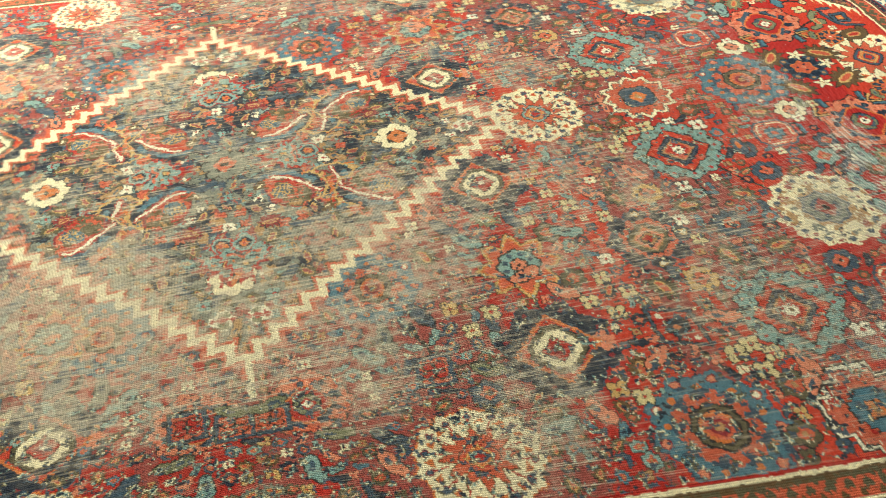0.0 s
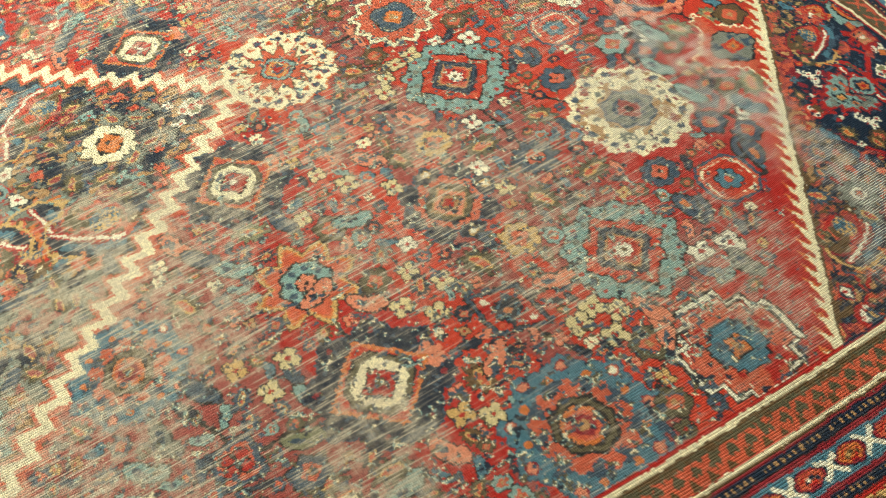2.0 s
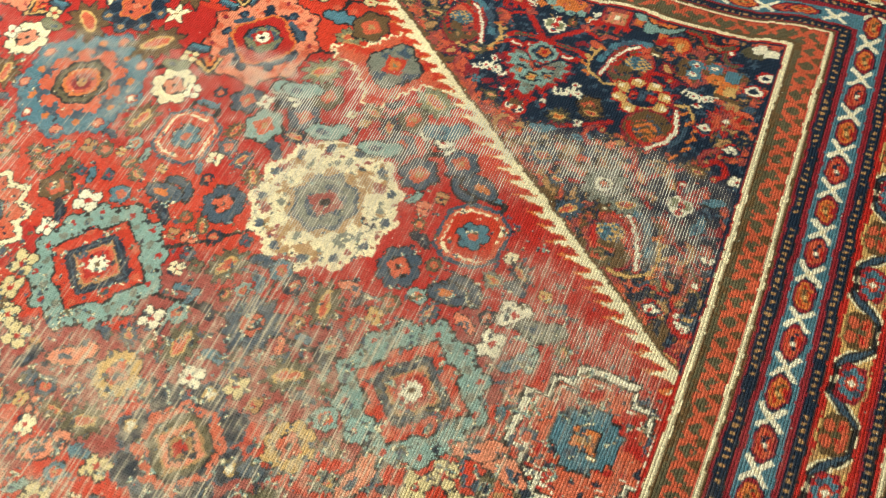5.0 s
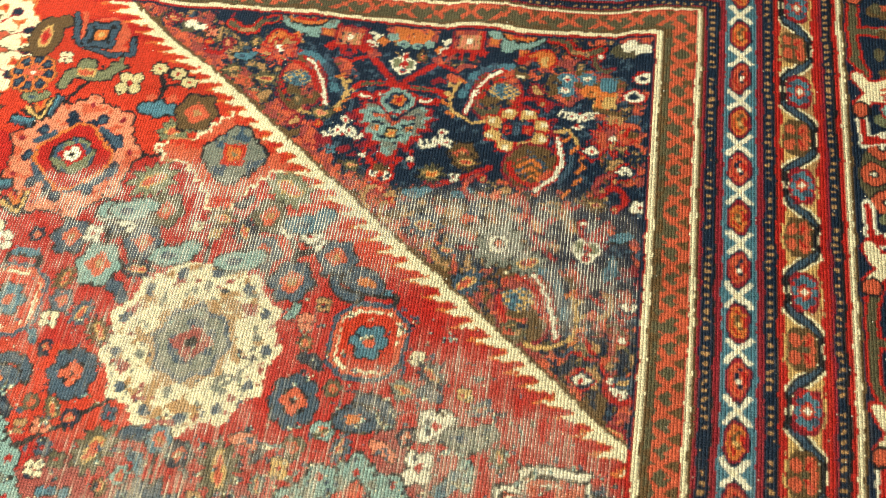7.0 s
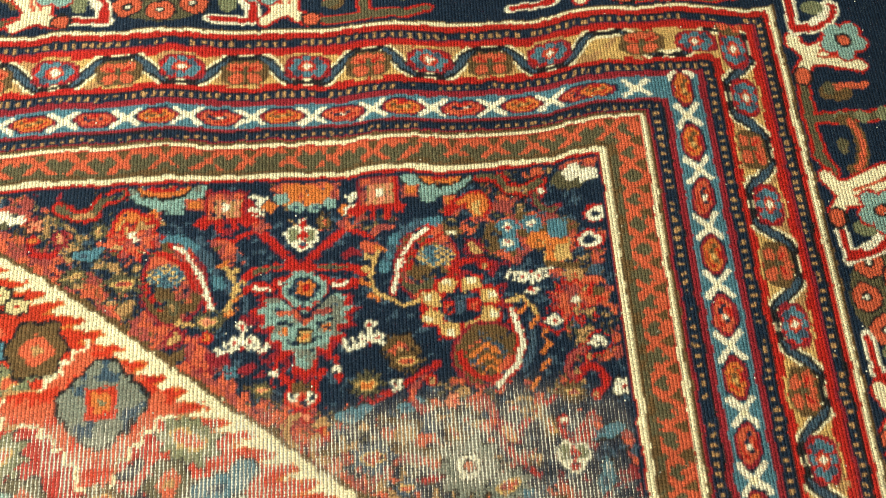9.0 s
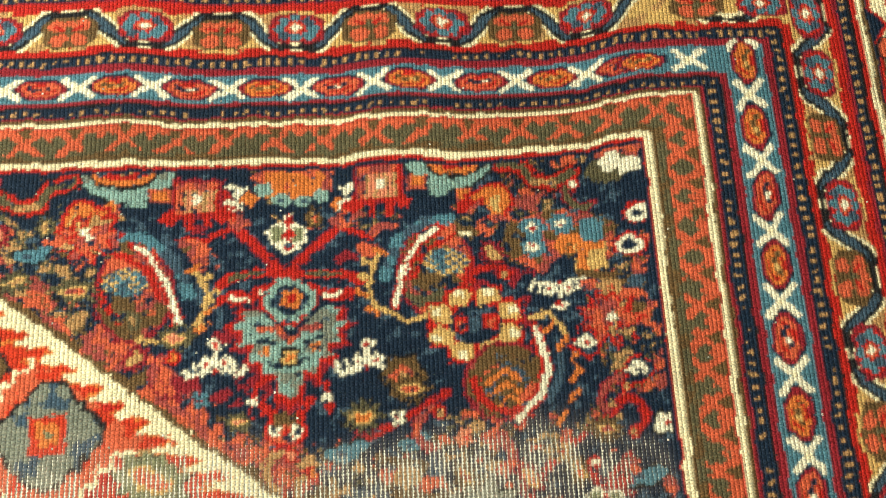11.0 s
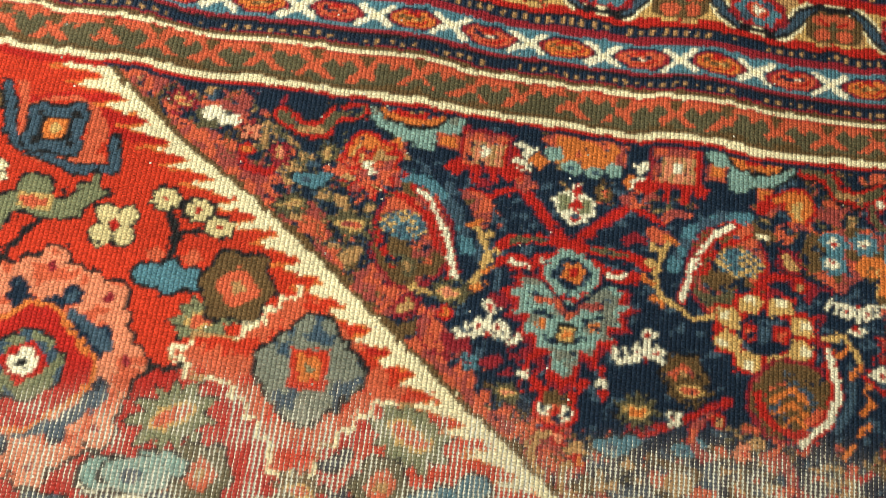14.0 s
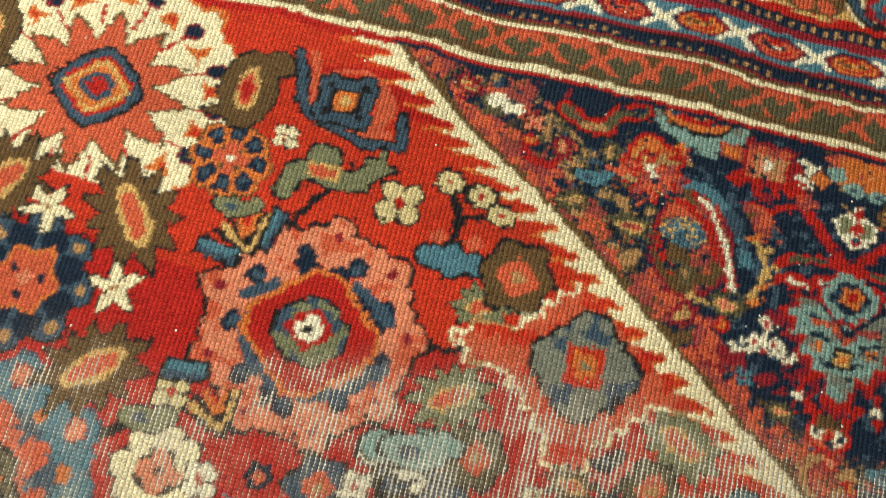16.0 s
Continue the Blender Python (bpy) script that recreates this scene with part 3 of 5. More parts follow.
def cartouche(c):
    outline = c.dia(68, 48) | c.box(30, 30)
    c.put("dark", outline)
    c.put("slate", c.dia(65, 45) | c.box(27.5, 27.5))
    c.put("dark", c.dia(57, 39) | c.box(24, 24))
    c.put("red", c.dia(54, 37) | c.box(22, 22))
    c.put("madder", (c.dia(54, 37) | c.box(22, 22)) & (rust[c.w] > 0.54))
    c.put("dark", c.pet(6, 13, 9) | c.ell(16))
    c.put("navy", c.pet(6, 13, 7.4) | c.ell(13))
    c.put("blue", c.pet(6, 15, 3))
    c.put("orange", c.box(5.5, 5.5))
    c.put("white", c.dia(8, 5.5, -36, 0) | c.dia(8, 5.5, 36, 0))
    c.put("coral", c.box(4, 4, 0, 27) | c.box(4, 4, 0, -27))


def blue_flower(c):
    c.put("dark", c.pet(8, 36, 14) | c.ell(36))
    c.put("slate", c.pet(8, 36, 12) | c.ell(34))
    c.put("navy", c.pet(8, 30, 10, 0.5))
    c.put("tan", c.pet(8, 40, 4.4))
    c.put("orange", c.ros(23, 0.14, 6))
    c.put("coral", c.ros(20, 0.14, 6))
    c.put("navy", c.pet(3, 11, 3.4, 0.2))
    c.put("pink", c.ell(5))


def square_flower(c, rim="slate", core="red"):
    c.put("dark", c.box(33, 30))
    c.put(rim, c.box(31, 28))
    c.put("coral", c.box(24, 21))
    c.put("dark", c.pet(4, 13, 10, 0.5) | c.ell(12))
    c.put(core, c.pet(4, 13, 8, 0.5))
    c.put("dark", c.ell(5))


def pink_palmette(c, s=1.0):
    rim, lobes = c.fronds(9, 57 * s, 18 * s, 3, 0.18), c.fronds(9, 57 * s, 18 * s, 0, 0.18)
    c.put("dark", rim | c.ell(55 * s, 49 * s))
    c.put("pink", lobes | c.ell(53 * s, 47 * s))
    c.put("coral", (lobes | c.ell(53 * s, 47 * s)) & (rust[c.w] > 0.57))
    c.put("wine", c.pet(9, 68 * s, 3 * s, 0.18))
    c.put("navy", c.pet(9, 54 * s, 7 * s, 0.68))
    c.put("slate", c.pet(9, 53 * s, 4 * s, 0.68))
    c.put("navy", c.dia(10 * s, 12 * s, -14 * s, 44 * s) | c.dia(12 * s, 9 * s, 10 * s, 42 * s) | c.dia(9 * s, 11 * s, -14 * s, -48 * s) | c.dia(12 * s, 9 * s, 46 * s, 16 * s) | c.dia(13 * s, 9 * s, 48 * s, -14 * s))
    c.put("slate", c.path([(-46 * s, -4 * s), (-32 * s, -30 * s), (-10 * s, -42 * s)], 4.5 * s) | c.path([(-48 * s, 14 * s), (-30 * s, 26 * s)], 4.4 * s) | c.path([(24 * s, 36 * s), (52 * s, 18 * s)], 4.6 * s) | c.path([(8 * s, -44 * s), (34 * s, -36 * s), (56 * s, -16 * s)], 5 * s))
    c.put("navy", c.path([(-40 * s, 0), (-28 * s, -26 * s)], 2.2 * s) | c.path([(26 * s, 30 * s), (46 * s, 14 * s)], 2.4 * s))
    c.put("orange", c.dia(58 * s, 52 * s, 2 * s, -2 * s) & c.box(48 * s, 44 * s, 2 * s, -2 * s))
    c.put("red", c.dia(53 * s, 47 * s, 2 * s, -2 * s) & c.box(44 * s, 40 * s, 2 * s, -2 * s))
    c.put("dark", c.dia(37 * s, 33 * s, 1 * s, -1 * s) & c.box(27 * s, 25 * s, 1 * s, -1 * s))
    c.put("green", c.dia(34 * s, 30 * s, 1 * s, -1 * s) & c.box(24.5 * s, 22.5 * s, 1 * s, -1 * s))
    c.put("slate", c.dia(34 * s, 30 * s, 1 * s, -1 * s) & c.box(24.5 * s, 22.5 * s, 1 * s, -1 * s) & (rust[c.w] > 0.56))
    c.put("red", c.dia(18 * s, 17 * s))
    c.put("white", c.box(4 * s, 10 * s) | c.box(10 * s, 4 * s) | c.box(7 * s, 7 * s))
    c.put("dark", c.dia(4 * s) | c.box(1.6, 1.6, -5 * s, 5 * s))


def bracket_flower(c):
    edge = [(-42, 32), (-36, 16), (-32, -6), (-22, -18), (2, -26), (24, -34), (48, -30), (44, -4)]
    c.put("coral", c.ell(36, 30, 2, -1) & (c.x + c.y > -44))
    c.put("madder", c.ell(32, 26, 4, -1) & (c.x + c.y > -38) & (rust[c.w] > 0.53))
    c.put("dark", c.path(edge, 5.4))
    c.put("slate", c.path(edge, 3.4))
    c.put("coral", c.path([(-30, 34), (-26, 16), (-22, -6), (-4, -16), (24, -25), (36, -22)], 3.6))
    c.put("dark", c.pet(4, 18, 11, 0.5) | c.box(22, 15) | c.box(15, 22))
    c.put("slate", c.pet(4, 18, 9, 0.5) | c.box(19, 12) | c.box(12, 19))
    c.put("dark", c.pet(4, 18, 3, 0.5) | c.box(11, 11))
    c.put("orange", c.box(8, 8))
    c.put("gold", c.box(3, 3))


def frame_flower(c):
    """A worn thin blue frame round a small flower."""
    c.put("slate", c.dia(66, 59) & c.box(40, 42))
    c.put("coral", c.dia(59, 53) & c.box(35, 37))
    c.put("cream", c.dia(55, 49) & c.box(31, 33) & (rust[c.w] < 0.55))
    c.put("madder", c.dia(51, 45) & c.box(28, 30))
    c.put("dark", c.pet(6, 12, 9))
    c.put("blue", c.pet(6, 12, 7))
    c.put("coral", c.ell(7))
    c.put("dark", c.box(22, 3, 0, 50) | c.box(3, 8, -20, 46) | c.box(3, 8, 20, 46))
    c.put("blue", c.box(16, 5, 0, 56))


def bird_leaf(c):
    spine = [(-26, -20), (-22, -6), (-8, 0), (10, -4), (26, 0), (36, 12)]
    c.put("dark", c.path(spine, 9.5) | c.ell(14, 14, -4, 10) | c.path([(28, 16), (46, 14)], 5) | c.seg(37, 6, 36, 28, 4.4))
    c.put("green", c.path(spine, 7) | c.ell(11.5, 11.5, -4, 10) | c.path([(28, 16), (44, 14)], 2.8) | c.seg(37, 6, 36, 26, 2.4))
    c.put("gold", c.box(13, 6, -2, 0))
    c.put("coral", c.box(10, 3.6, -2, 0))


def oval_leaf(c):
    """A brown leaf with a long red heart in a gold edge."""
    c.put("dark", c.ell(23, 36) | c.ell(15, 12, 15, 28) | c.dia(12, 8, -20, -24))
    c.put("brown", c.ell(21, 34) | c.ell(13, 10, 15, 28) | c.dia(9, 6, -20, -24))
    c.put("gold", c.ell(9, 20))
    c.put("coral", c.ell(6, 16))
    c.put("red", c.ell(3, 12))


def blue_bar(c):
    c.put("dark", c.box(17, 7.5))
    c.put("blue", c.box(14, 5))
    c.put("slate", c.box(14, 2, 0, -3.4))


def gold_angles(c):
    """Two nested angles in gold and brown."""
    for k, colour in ((0, "dark"), (1, "gold"), (2, "dark"), (3, "orange")):
        c.put(colour, c.path([(-16 + 4 * k, -2 + 4 * k), (14 - 3 * k, -14 + 4 * k), (18 - 3 * k, 16)], 2.2))


def cream_star(c, s=1.0):
    c.put("dark", c.star(5, 29 * s, 9 * s, 0.1) | c.ell(11 * s))
    c.put("cream", c.star(5, 25 * s, 6.5 * s, 0.1) | c.ell(8 * s))
    c.put("tan", c.dia(4 * s))


def sprig(c, flower="straw"):
    c.put("dark", c.path([(0, -28), (-2, 0), (-12, 22)], 3.4) | c.seg(-2, -4, 24, 8, 3.2) | c.ell(14, 10.5, -13, -33) | c.ell(14, 10.5, 15, -33) | c.ell(11.5, 14.5, 1, -33))
    c.put("blue", c.ell(11, 8, -13, -33) | c.ell(11, 8, 15, -33) | c.ell(9, 12, 1, -33))
    c.put("coral", c.dia(7, 6, -12, -18) | c.dia(7, 6, 14, -18))
    for dx, dy in ((-14, 26), (11, 20), (27, 8)):
        c.put("dark", c.box(12, 7, dx, dy) | c.box(7, 11, dx, dy))
        c.put(flower, c.box(9.6, 4.8, dx, dy) | c.box(4.8, 8.6, dx, dy))
        c.put("red", c.box(2.2, 2, dx, dy))


def stem(c, x1, y1, colour="dark", w=2.6):
    c.put(colour, c.seg(0, 0, x1, y1, w))


# -- corner piece motifs
def boteh(c):
    """A bent leaf: rust body with a beaded heart, white rib, blue back and gold hooks."""
    r, m = rust[c.w], mottle[c.w]
    body = c.ell(27, 40, -14, -4) | c.ell(20, 12, -20, 32)
    c.put("wine", c.ell(30, 43, -14, -4))
    c.put("coral", body)
    c.put("brown", body & (m > 0.54))
    c.put("olive", body & (m < 0.40) & (c.y < -4))
    c.put("red", c.path([(-40, 6), (-36, -14), (-26, -30)], 2.6) | c.path([(-34, 34), (-20, 26), (-4, 14), (4, -10)], 2.2))
    heart = c.ell(17, 13, -21, 4)
    beads = np.mod(np.floor(c.x / 4.2) + np.floor(c.y / 3.6), 2) == 0
    c.put("slate", heart)
    c.put("gold", heart & beads & (r > 0.40))
    c.put("blue", heart & ~beads & (r < 0.52))
    c.put("brown", c.ell(10, 7, -38, 32))
    c.put("cream", c.ell(4.5, 2, -38, 32))
    c.put("olive", c.ell(14, 10, -22, -30) & (r < 0.60))
    c.put("tan", c.ell(10, 6, -22, -30) & (r < 0.42))
    c.put("coral", (c.ell(14, 12, 26, 32) | c.ell(10, 10, 38, 20)) & (m > 0.34))
    c.put("brown", c.ell(12, 8, 30, 28) & (m > 0.55))
    c.put("navy", c.path([(-26, 50), (0, 46), (20, 22), (28, -10), (24, -38)], 7.5))
    c.put("blue", c.path([(-26, 46), (-6, 43), (14, 26), (23, 4), (26, -10)], 4.6))
    c.put("slate", c.path([(-26, 46), (-6, 43), (14, 26), (23, 4)], 4.6) & (r > 0.56))
    c.put("red", c.path([(-16, 37), (-4, 29), (8, 4), (13, -12), (19, -34)], 4.2))
    c.put("white", c.path([(-14, 36), (-3, 28), (9, 4), (14, -12), (19, -33)], 2.1))
    c.put("gold", c.path([(30, 16), (36, 0), (40, -16), (34, -34), (12, -46), (-10, -44)], 1.9))
    for x, y in ((33, 18), (42, 8), (46, -6), (47, -20), (41, -34)):
        c.put("orange" if x % 2 else "gold", c.seg(x, y, x - 8, y - 5, 2.2))


def pendant(c):
    """The spray below the crossing vines: a diamond eye over spread serrated leaves."""
    leaf = [(0, -4), (16, -6), (28, 4), (40, 2), (36, -6), (47, -10), (36, -17), (42, -27), (29, -28), (34, -40), (23, -40), (20, -54), (11, -48), (8, -66), (0, -70)]
    c.put("wine", c.twin(leaf, 1.17))
    c.put("red", c.twin(leaf, 1.10))
    c.put("teal", c.twin(leaf))
    c.put("grey", c.twin(leaf) & (rust[c.w] > 0.58))
    for sx in (1, -1):
        c.put("navy", c.path([(6 * sx, -10), (16 * sx, -16), (30 * sx, -8)], 1.7) | c.path([(12 * sx, -26), (26 * sx, -24)], 1.6) | c.path([(8 * sx, -44), (16 * sx, -40)], 1.6))
        c.put("coral", c.path([(0, -25), (12 * sx, -14), (24 * sx, -15)], 2.4))
        c.put("orange", c.box(3.6, 3.4, 20 * sx, -31))
        c.put("red", c.path([(16 * sx, -52), (27 * sx, -60), (29 * sx, -84)], 2.2) | c.seg(9 * sx, -62, 9 * sx, -88, 1.8))
        c.put("white", c.ell(4.6, 3.4, 27 * sx, -72))
    c.put("navy", c.path([(-13, -8), (0, -19), (13, -8)], 2.0))
    c.put("dark", c.box(8, 8, 0, -38))
    c.put("gold", c.box(5.6, 5.6, 0, -38))
    c.put("orange", c.dia(4, 4, 0, -38))
    c.put("red", c.dia(31, 29, -1, 11) & c.box(24, 23, -1, 11))
    c.put("teal", c.dia(28, 26, -1, 11) & c.box(21, 20, -1, 11))
    c.put("navy", c.dia(20, 18, -1, 11) & c.box(15, 14, -1, 11))
    c.put("orange", c.box(9, 5, -1, 11) | c.box(5, 9, -1, 11))
    c.put("red", c.box(3.4, 3.2, -1, 11))


def vine(c):
    """Two red stalks that cross between the bent leaves, with leaves at the crossing."""
    c.put("wine", c.path([(-50, 44), (-42, 16), (-4, -33), (38, 13), (65, 53)], 4.6))
    c.put("red", c.path([(-50, 44), (-42, 16), (-4, -33), (38, 13), (65, 53)], 3.2))
    c.put("red", c.path([(-42, 16), (-66, 2), (-78, 6)], 2.4) | c.path([(38, 13), (62, -2)], 2.4))
    for sx in (1, -1):
        c.put("red", c.path([(-4, -34), (20 * sx - 4, -31), (42 * sx - 2, -34), (54 * sx, -42)], 4.4))
        c.put("olive", c.path([(18 * sx - 4, -31), (40 * sx - 2, -34)], 2.2))
        c.put("red", c.ell(8, 7, 17 * sx - 2, -48) | c.ell(16, 5.5, 38 * sx - 2, -53))
        c.put("white", c.dia(5, 5, 17 * sx - 2, -48) | c.seg(28 * sx - 2, -54, 42 * sx - 2, -53, 1.7))


def heart_flower(c):
    c.put("white", c.dia(25, 28) & c.box(20, 18) | c.box(5, 23))
    c.put("green", c.box(5.5, 8, -10, 2) | c.box(5.5, 8, 10, 2))
    c.put("red", c.dia(8, 9) | c.dia(6, 8, 0, 16) | c.dia(7, 7, 0, -14))


def tri_dots(c):
    """A small white trefoil with a hook on either side and red eyes."""
    c.put("white", c.dia(6, 6, 0, 11) | c.dia(6.5, 6, -7, -2) | c.dia(6.5, 6, 7, -2) | c.seg(0, 8, 0, -8, 1.6))
    for sx in (1, -1):
        c.put("white", c.path([(4 * sx, -6), (13 * sx, -9), (19 * sx, -11), (22 * sx, -5)], 1.7) | c.seg(13 * sx, -9, 16 * sx, -2, 1.2))
        c.put("red", c.box(1.9, 1.7, 7 * sx, -2))
    c.put("red", c.box(1.9, 1.9, 0, 10) | c.box(2.0, 1.6, 0, -7))


def yellow_rosette(c):
    for k in range(8):
        t = 2 * math.pi * (k + 0.5) / 8
        x, y = 34 * math.cos(t), 29 * math.sin(t)
        c.put("red", c.box(14, 12, x, y))
    for k in range(8):
        t = 2 * math.pi * (k + 0.5) / 8
        x, y = 34 * math.cos(t), 29 * math.sin(t)
        c.put("gold", c.box(10.5, 8.5, x, y) & c.dia(16, 15, x, y))
        c.put("cream", c.box(5, 4, 1.15 * x, 1.15 * y))
    c.put("navy", c.ell(25, 20))
    c.put("red", c.box(6.5, 8, -14, 0) | c.box(6.5, 8, 14, 0))
    c.put("coral", c.box(3, 3, -14, 0) | c.box(3, 3, 14, 0))
    c.put("slate", c.ell(5, 8))


def small_boteh(c):
    r, m = rust[c.w], mottle[c.w]
    c.put("wine", c.ell(34, 31, -12, -4))
    c.put("coral", c.ell(31, 28, -12, -4))
    c.put("brown", c.ell(31, 28, -12, -4) & (m > 0.50))
    c.put("red", c.arc(29, 25, 170, 330, 3.0, -8, -2))
    heart = c.ell(17, 14, -14, -4)
    c.put("brown", heart)
    c.put("slate", heart & (r > 0.50))
    c.put("orange", c.path([(-28, -4), (-15, 7), (-3, -3)], 1.8) | c.path([(-26, -14), (-14, -4), (-3, -13)], 1.8) | c.path([(-22, -22), (-12, -14), (-3, -22)], 1.6))
    c.put("navy", c.path([(20, 42), (30, 4), (4, -42)], 6.5))
    c.put("slate", c.path([(27, 26), (29, 4), (18, -20)], 3))
    c.put("red", c.path([(11, 36), (17, 6), (12, -14), (-8, -34)], 4.8))
    c.put("white", c.path([(12, 36), (18, 6), (13, -14), (-6, -33)], 2.6))
    for x, y in ((26, 42), (34, 26), (44, 18), (42, 2), (40, -14), (30, -30)):
        c.put("orange", c.seg(x, y, x - 7, y - 9, 2.2))
    c.put("gold", c.path([(8, 44), (22, 48), (34, 30)], 1.9))


def rusty_leaf(c):
    """A ragged leaf in mixed rust colours with a pale heart."""
    c.put("red", c.star(9, 27, 17) & (rust[c.w] > 0.40))
    c.put("coral", c.star(9, 23, 13) & (rust[c.w] > 0.47))
    c.put("tan", c.star(9, 23, 13) & (rust[c.w] < 0.38))
    c.put("white", c.dia(5, 4) | (c.ell(9) & (rust[c.w] < 0.33)))


def curl(c, colour, tip):
    c.put("wine", c.arc(13, 9, -30, 190, 4))
    c.put(colour, c.arc(13, 9, -25, 185, 2.6))
    c.put("red", c.ell(6, 5, 12, -6))
    c.put(tip, c.ell(3.6, 3, 12, -6))


def crab(c):
    c.put("red", c.ell(26, 20) | c.seg(-14, 14, -26, 34, 5) | c.seg(14, 14, 26, 34, 5))
    c.put("brown", c.ell(16, 9, 0, 14))
    c.put("coral", c.ell(18, 12, 0, -4))
    c.put("white", c.ell(7, 7, -13, 2) | c.ell(7, 7, 13, 2))
    c.put("navy", c.ell(4.6, 4.6, -13, 2) | c.ell(4.6, 4.6, 13, 2))
    c.put("red", c.dia(5, 8, 0, -4))


def corner_cloud(c):
    c.put("coral", c.box(38, 12, 0, 16))
    c.put("orange", c.box(30, 14, 0, 8) & (rust[c.w] > 0.36))
    c.put("teal", c.ell(8, 7, -30, 4) | c.ell(10, 8, -12, -8) | c.ell(9, 7, 10, -9) | c.ell(7, 8, 28, -2))
    c.put("slate", c.box(3, 2.6, -12, -8) | c.box(3, 2.6, 10, -9))
    c.put("orange", c.dia(9, 8, -44, -6) | c.dia(10, 8, 44, -12))
    c.put("white", c.seg(-62, 10, -46, 4, 2.6) | c.seg(44, 6, 62, 8, 2.6) | c.dia(6, 6, -54, 0) | c.dia(6, 6, 52, 2))


def sprig_bud(c):
    """A narrow white leaf with red eyes, and a small rust star below it."""
    c.put("white", c.path([(-16, 14), (-6, 8), (6, 4)], 2.4) | c.dia(5, 4, 4, -1))
    c.put("red", c.box(2, 1.8, -5, 9) | c.box(1.8, 1.8, 4, 1))
    c.put("coral", c.star(4, 12, 5) & c.box(11, 11) & (c.y < -3))
    c.put("coral", c.box(8, 3, 8, -14) | c.box(3, 8, 8, -14))


def wave_scroll(c):
    """Under the border: a coral half flower in a teal garland, a rust hook below and a red ribbon running out to one side."""
    c.put("navy", c.ell(44, 32, 0, -2))
    garland = [(-36, 6), (-31, -6), (-20, -15), (-6, -19), (8, -17), (22, -8), (34, 4)]
    c.put("dark", c.path(garland, 7))
    c.put("teal", c.path(garland, 4.8) | c.box(6.5, 8, -30, 0) | c.box(7, 8, -11, -21) | c.box(8, 6, 26, -2))
    c.put("grey", c.box(3, 3, -30, 0) | c.box(3, 3, 26, -2))
    half = c.ell(25, 13, 0, 3)
    c.put("dark", c.ell(27.5, 15.5, 0, 3))
    c.put("orange", half)
    c.put("red", c.ell(20, 9.5, 0, 4))
    c.put("tan", c.ell(11, 5, 0, 5))
    c.put("olive", c.ell(6, 2.6, 0, 5))
    c.put("coral", c.box(8, 6, -28, -18) | c.box(7, 6, 8, -29))
    c.put("orange", c.box(5, 4, -28, -17) | c.box(4.5, 4, 8, -28))
    ribbon = [(38, -4), (56, -7), (64, -22), (80, -24), (96, -16)]
    c.put("dark", c.path(ribbon, 8))
    c.put("red", c.path(ribbon, 6.4))
    c.put("olive", c.path(ribbon, 3.2))
    c.put("tan", c.path(ribbon[2:4], 2.4))
    c.put("red", c.ell(13, 18, 33, -37) | c.path([(30, -24), (12, -32), (6, -40)], 5))
    c.put("orange", c.ell(9.5, 14.5, 33, -37) | c.path([(30, -24), (14, -32)], 2.6))
    c.put("gold", c.ell(5, 8, 34, -38) & (rust[c.w] < 0.55))
    c.put("navy", c.ell(6, 6, 22, -44))
    c.put("coral", c.path([(30, -52), (44, -56), (60, -48)], 4) & (mottle[c.w] > 0.36))


def square_bud(c):
    """A square pink and tan bud with a white eye in a red edge."""
    c.put("wine", c.box(20, 17))
    c.put("red", c.box(17.5, 14.5))
    c.put("pink", c.box(14, 11.5) & (np.mod(np.floor(c.x / 4), 2) == 0))
    c.put("tan", c.box(14, 11.5) & (np.mod(np.floor(c.x / 4), 2) == 1))
    c.put("coral", c.box(15, 3.5, 0, 11) | c.box(3.5, 12, -13, 0))
    c.put("white", c.box(4, 3.6))
    c.put("red", c.dia(9, 8, -20, -16) | c.dia(9, 8, 20, -16) | c.box(3, 8, -6, -20) | c.box(3, 8, 8, -20))


def hook_leaf(c, colour="orange"):
    c.put("brown", c.arc(15, 20, -120, 110, 7))
    c.put(colour, c.arc(15, 20, -115, 105, 5))
    c.put("red", c.seg(-14, -18, -40, -12, 3))


def tri_leaf(c):
    c.put("red", c.dia(26, 22))
    c.put("navy", c.dia(21, 17))
    c.put("white", c.dia(15, 13) & (c.y > -8))
    c.put("red", c.dia(5, 5))


def flame_leaf(c):
    for k in range(4):
        y = 20 - 14 * k
        c.put("coral" if k % 2 else "brown", c.seg(34, y - 10, -24 + 4 * k, y + 4, 5.5))
    c.put("tan", c.ell(14, 9, 2, 6))
    c.put("slate", c.ell(9, 8, 30, 12))


def eye_flower(c):
    c.put("red", c.ell(19, 13))
    c.put("white", c.ell(15, 10))
    c.put("navy", c.ell(8, 5))


def white_blot(c):
    c.put("coral", c.box(32, 14, 6, 10))
    c.put("olive", c.ell(30, 16, -10, -4))
    c.put("white", c.ell(13, 11, -10, 4) | c.box(14, 9, 14, -6))


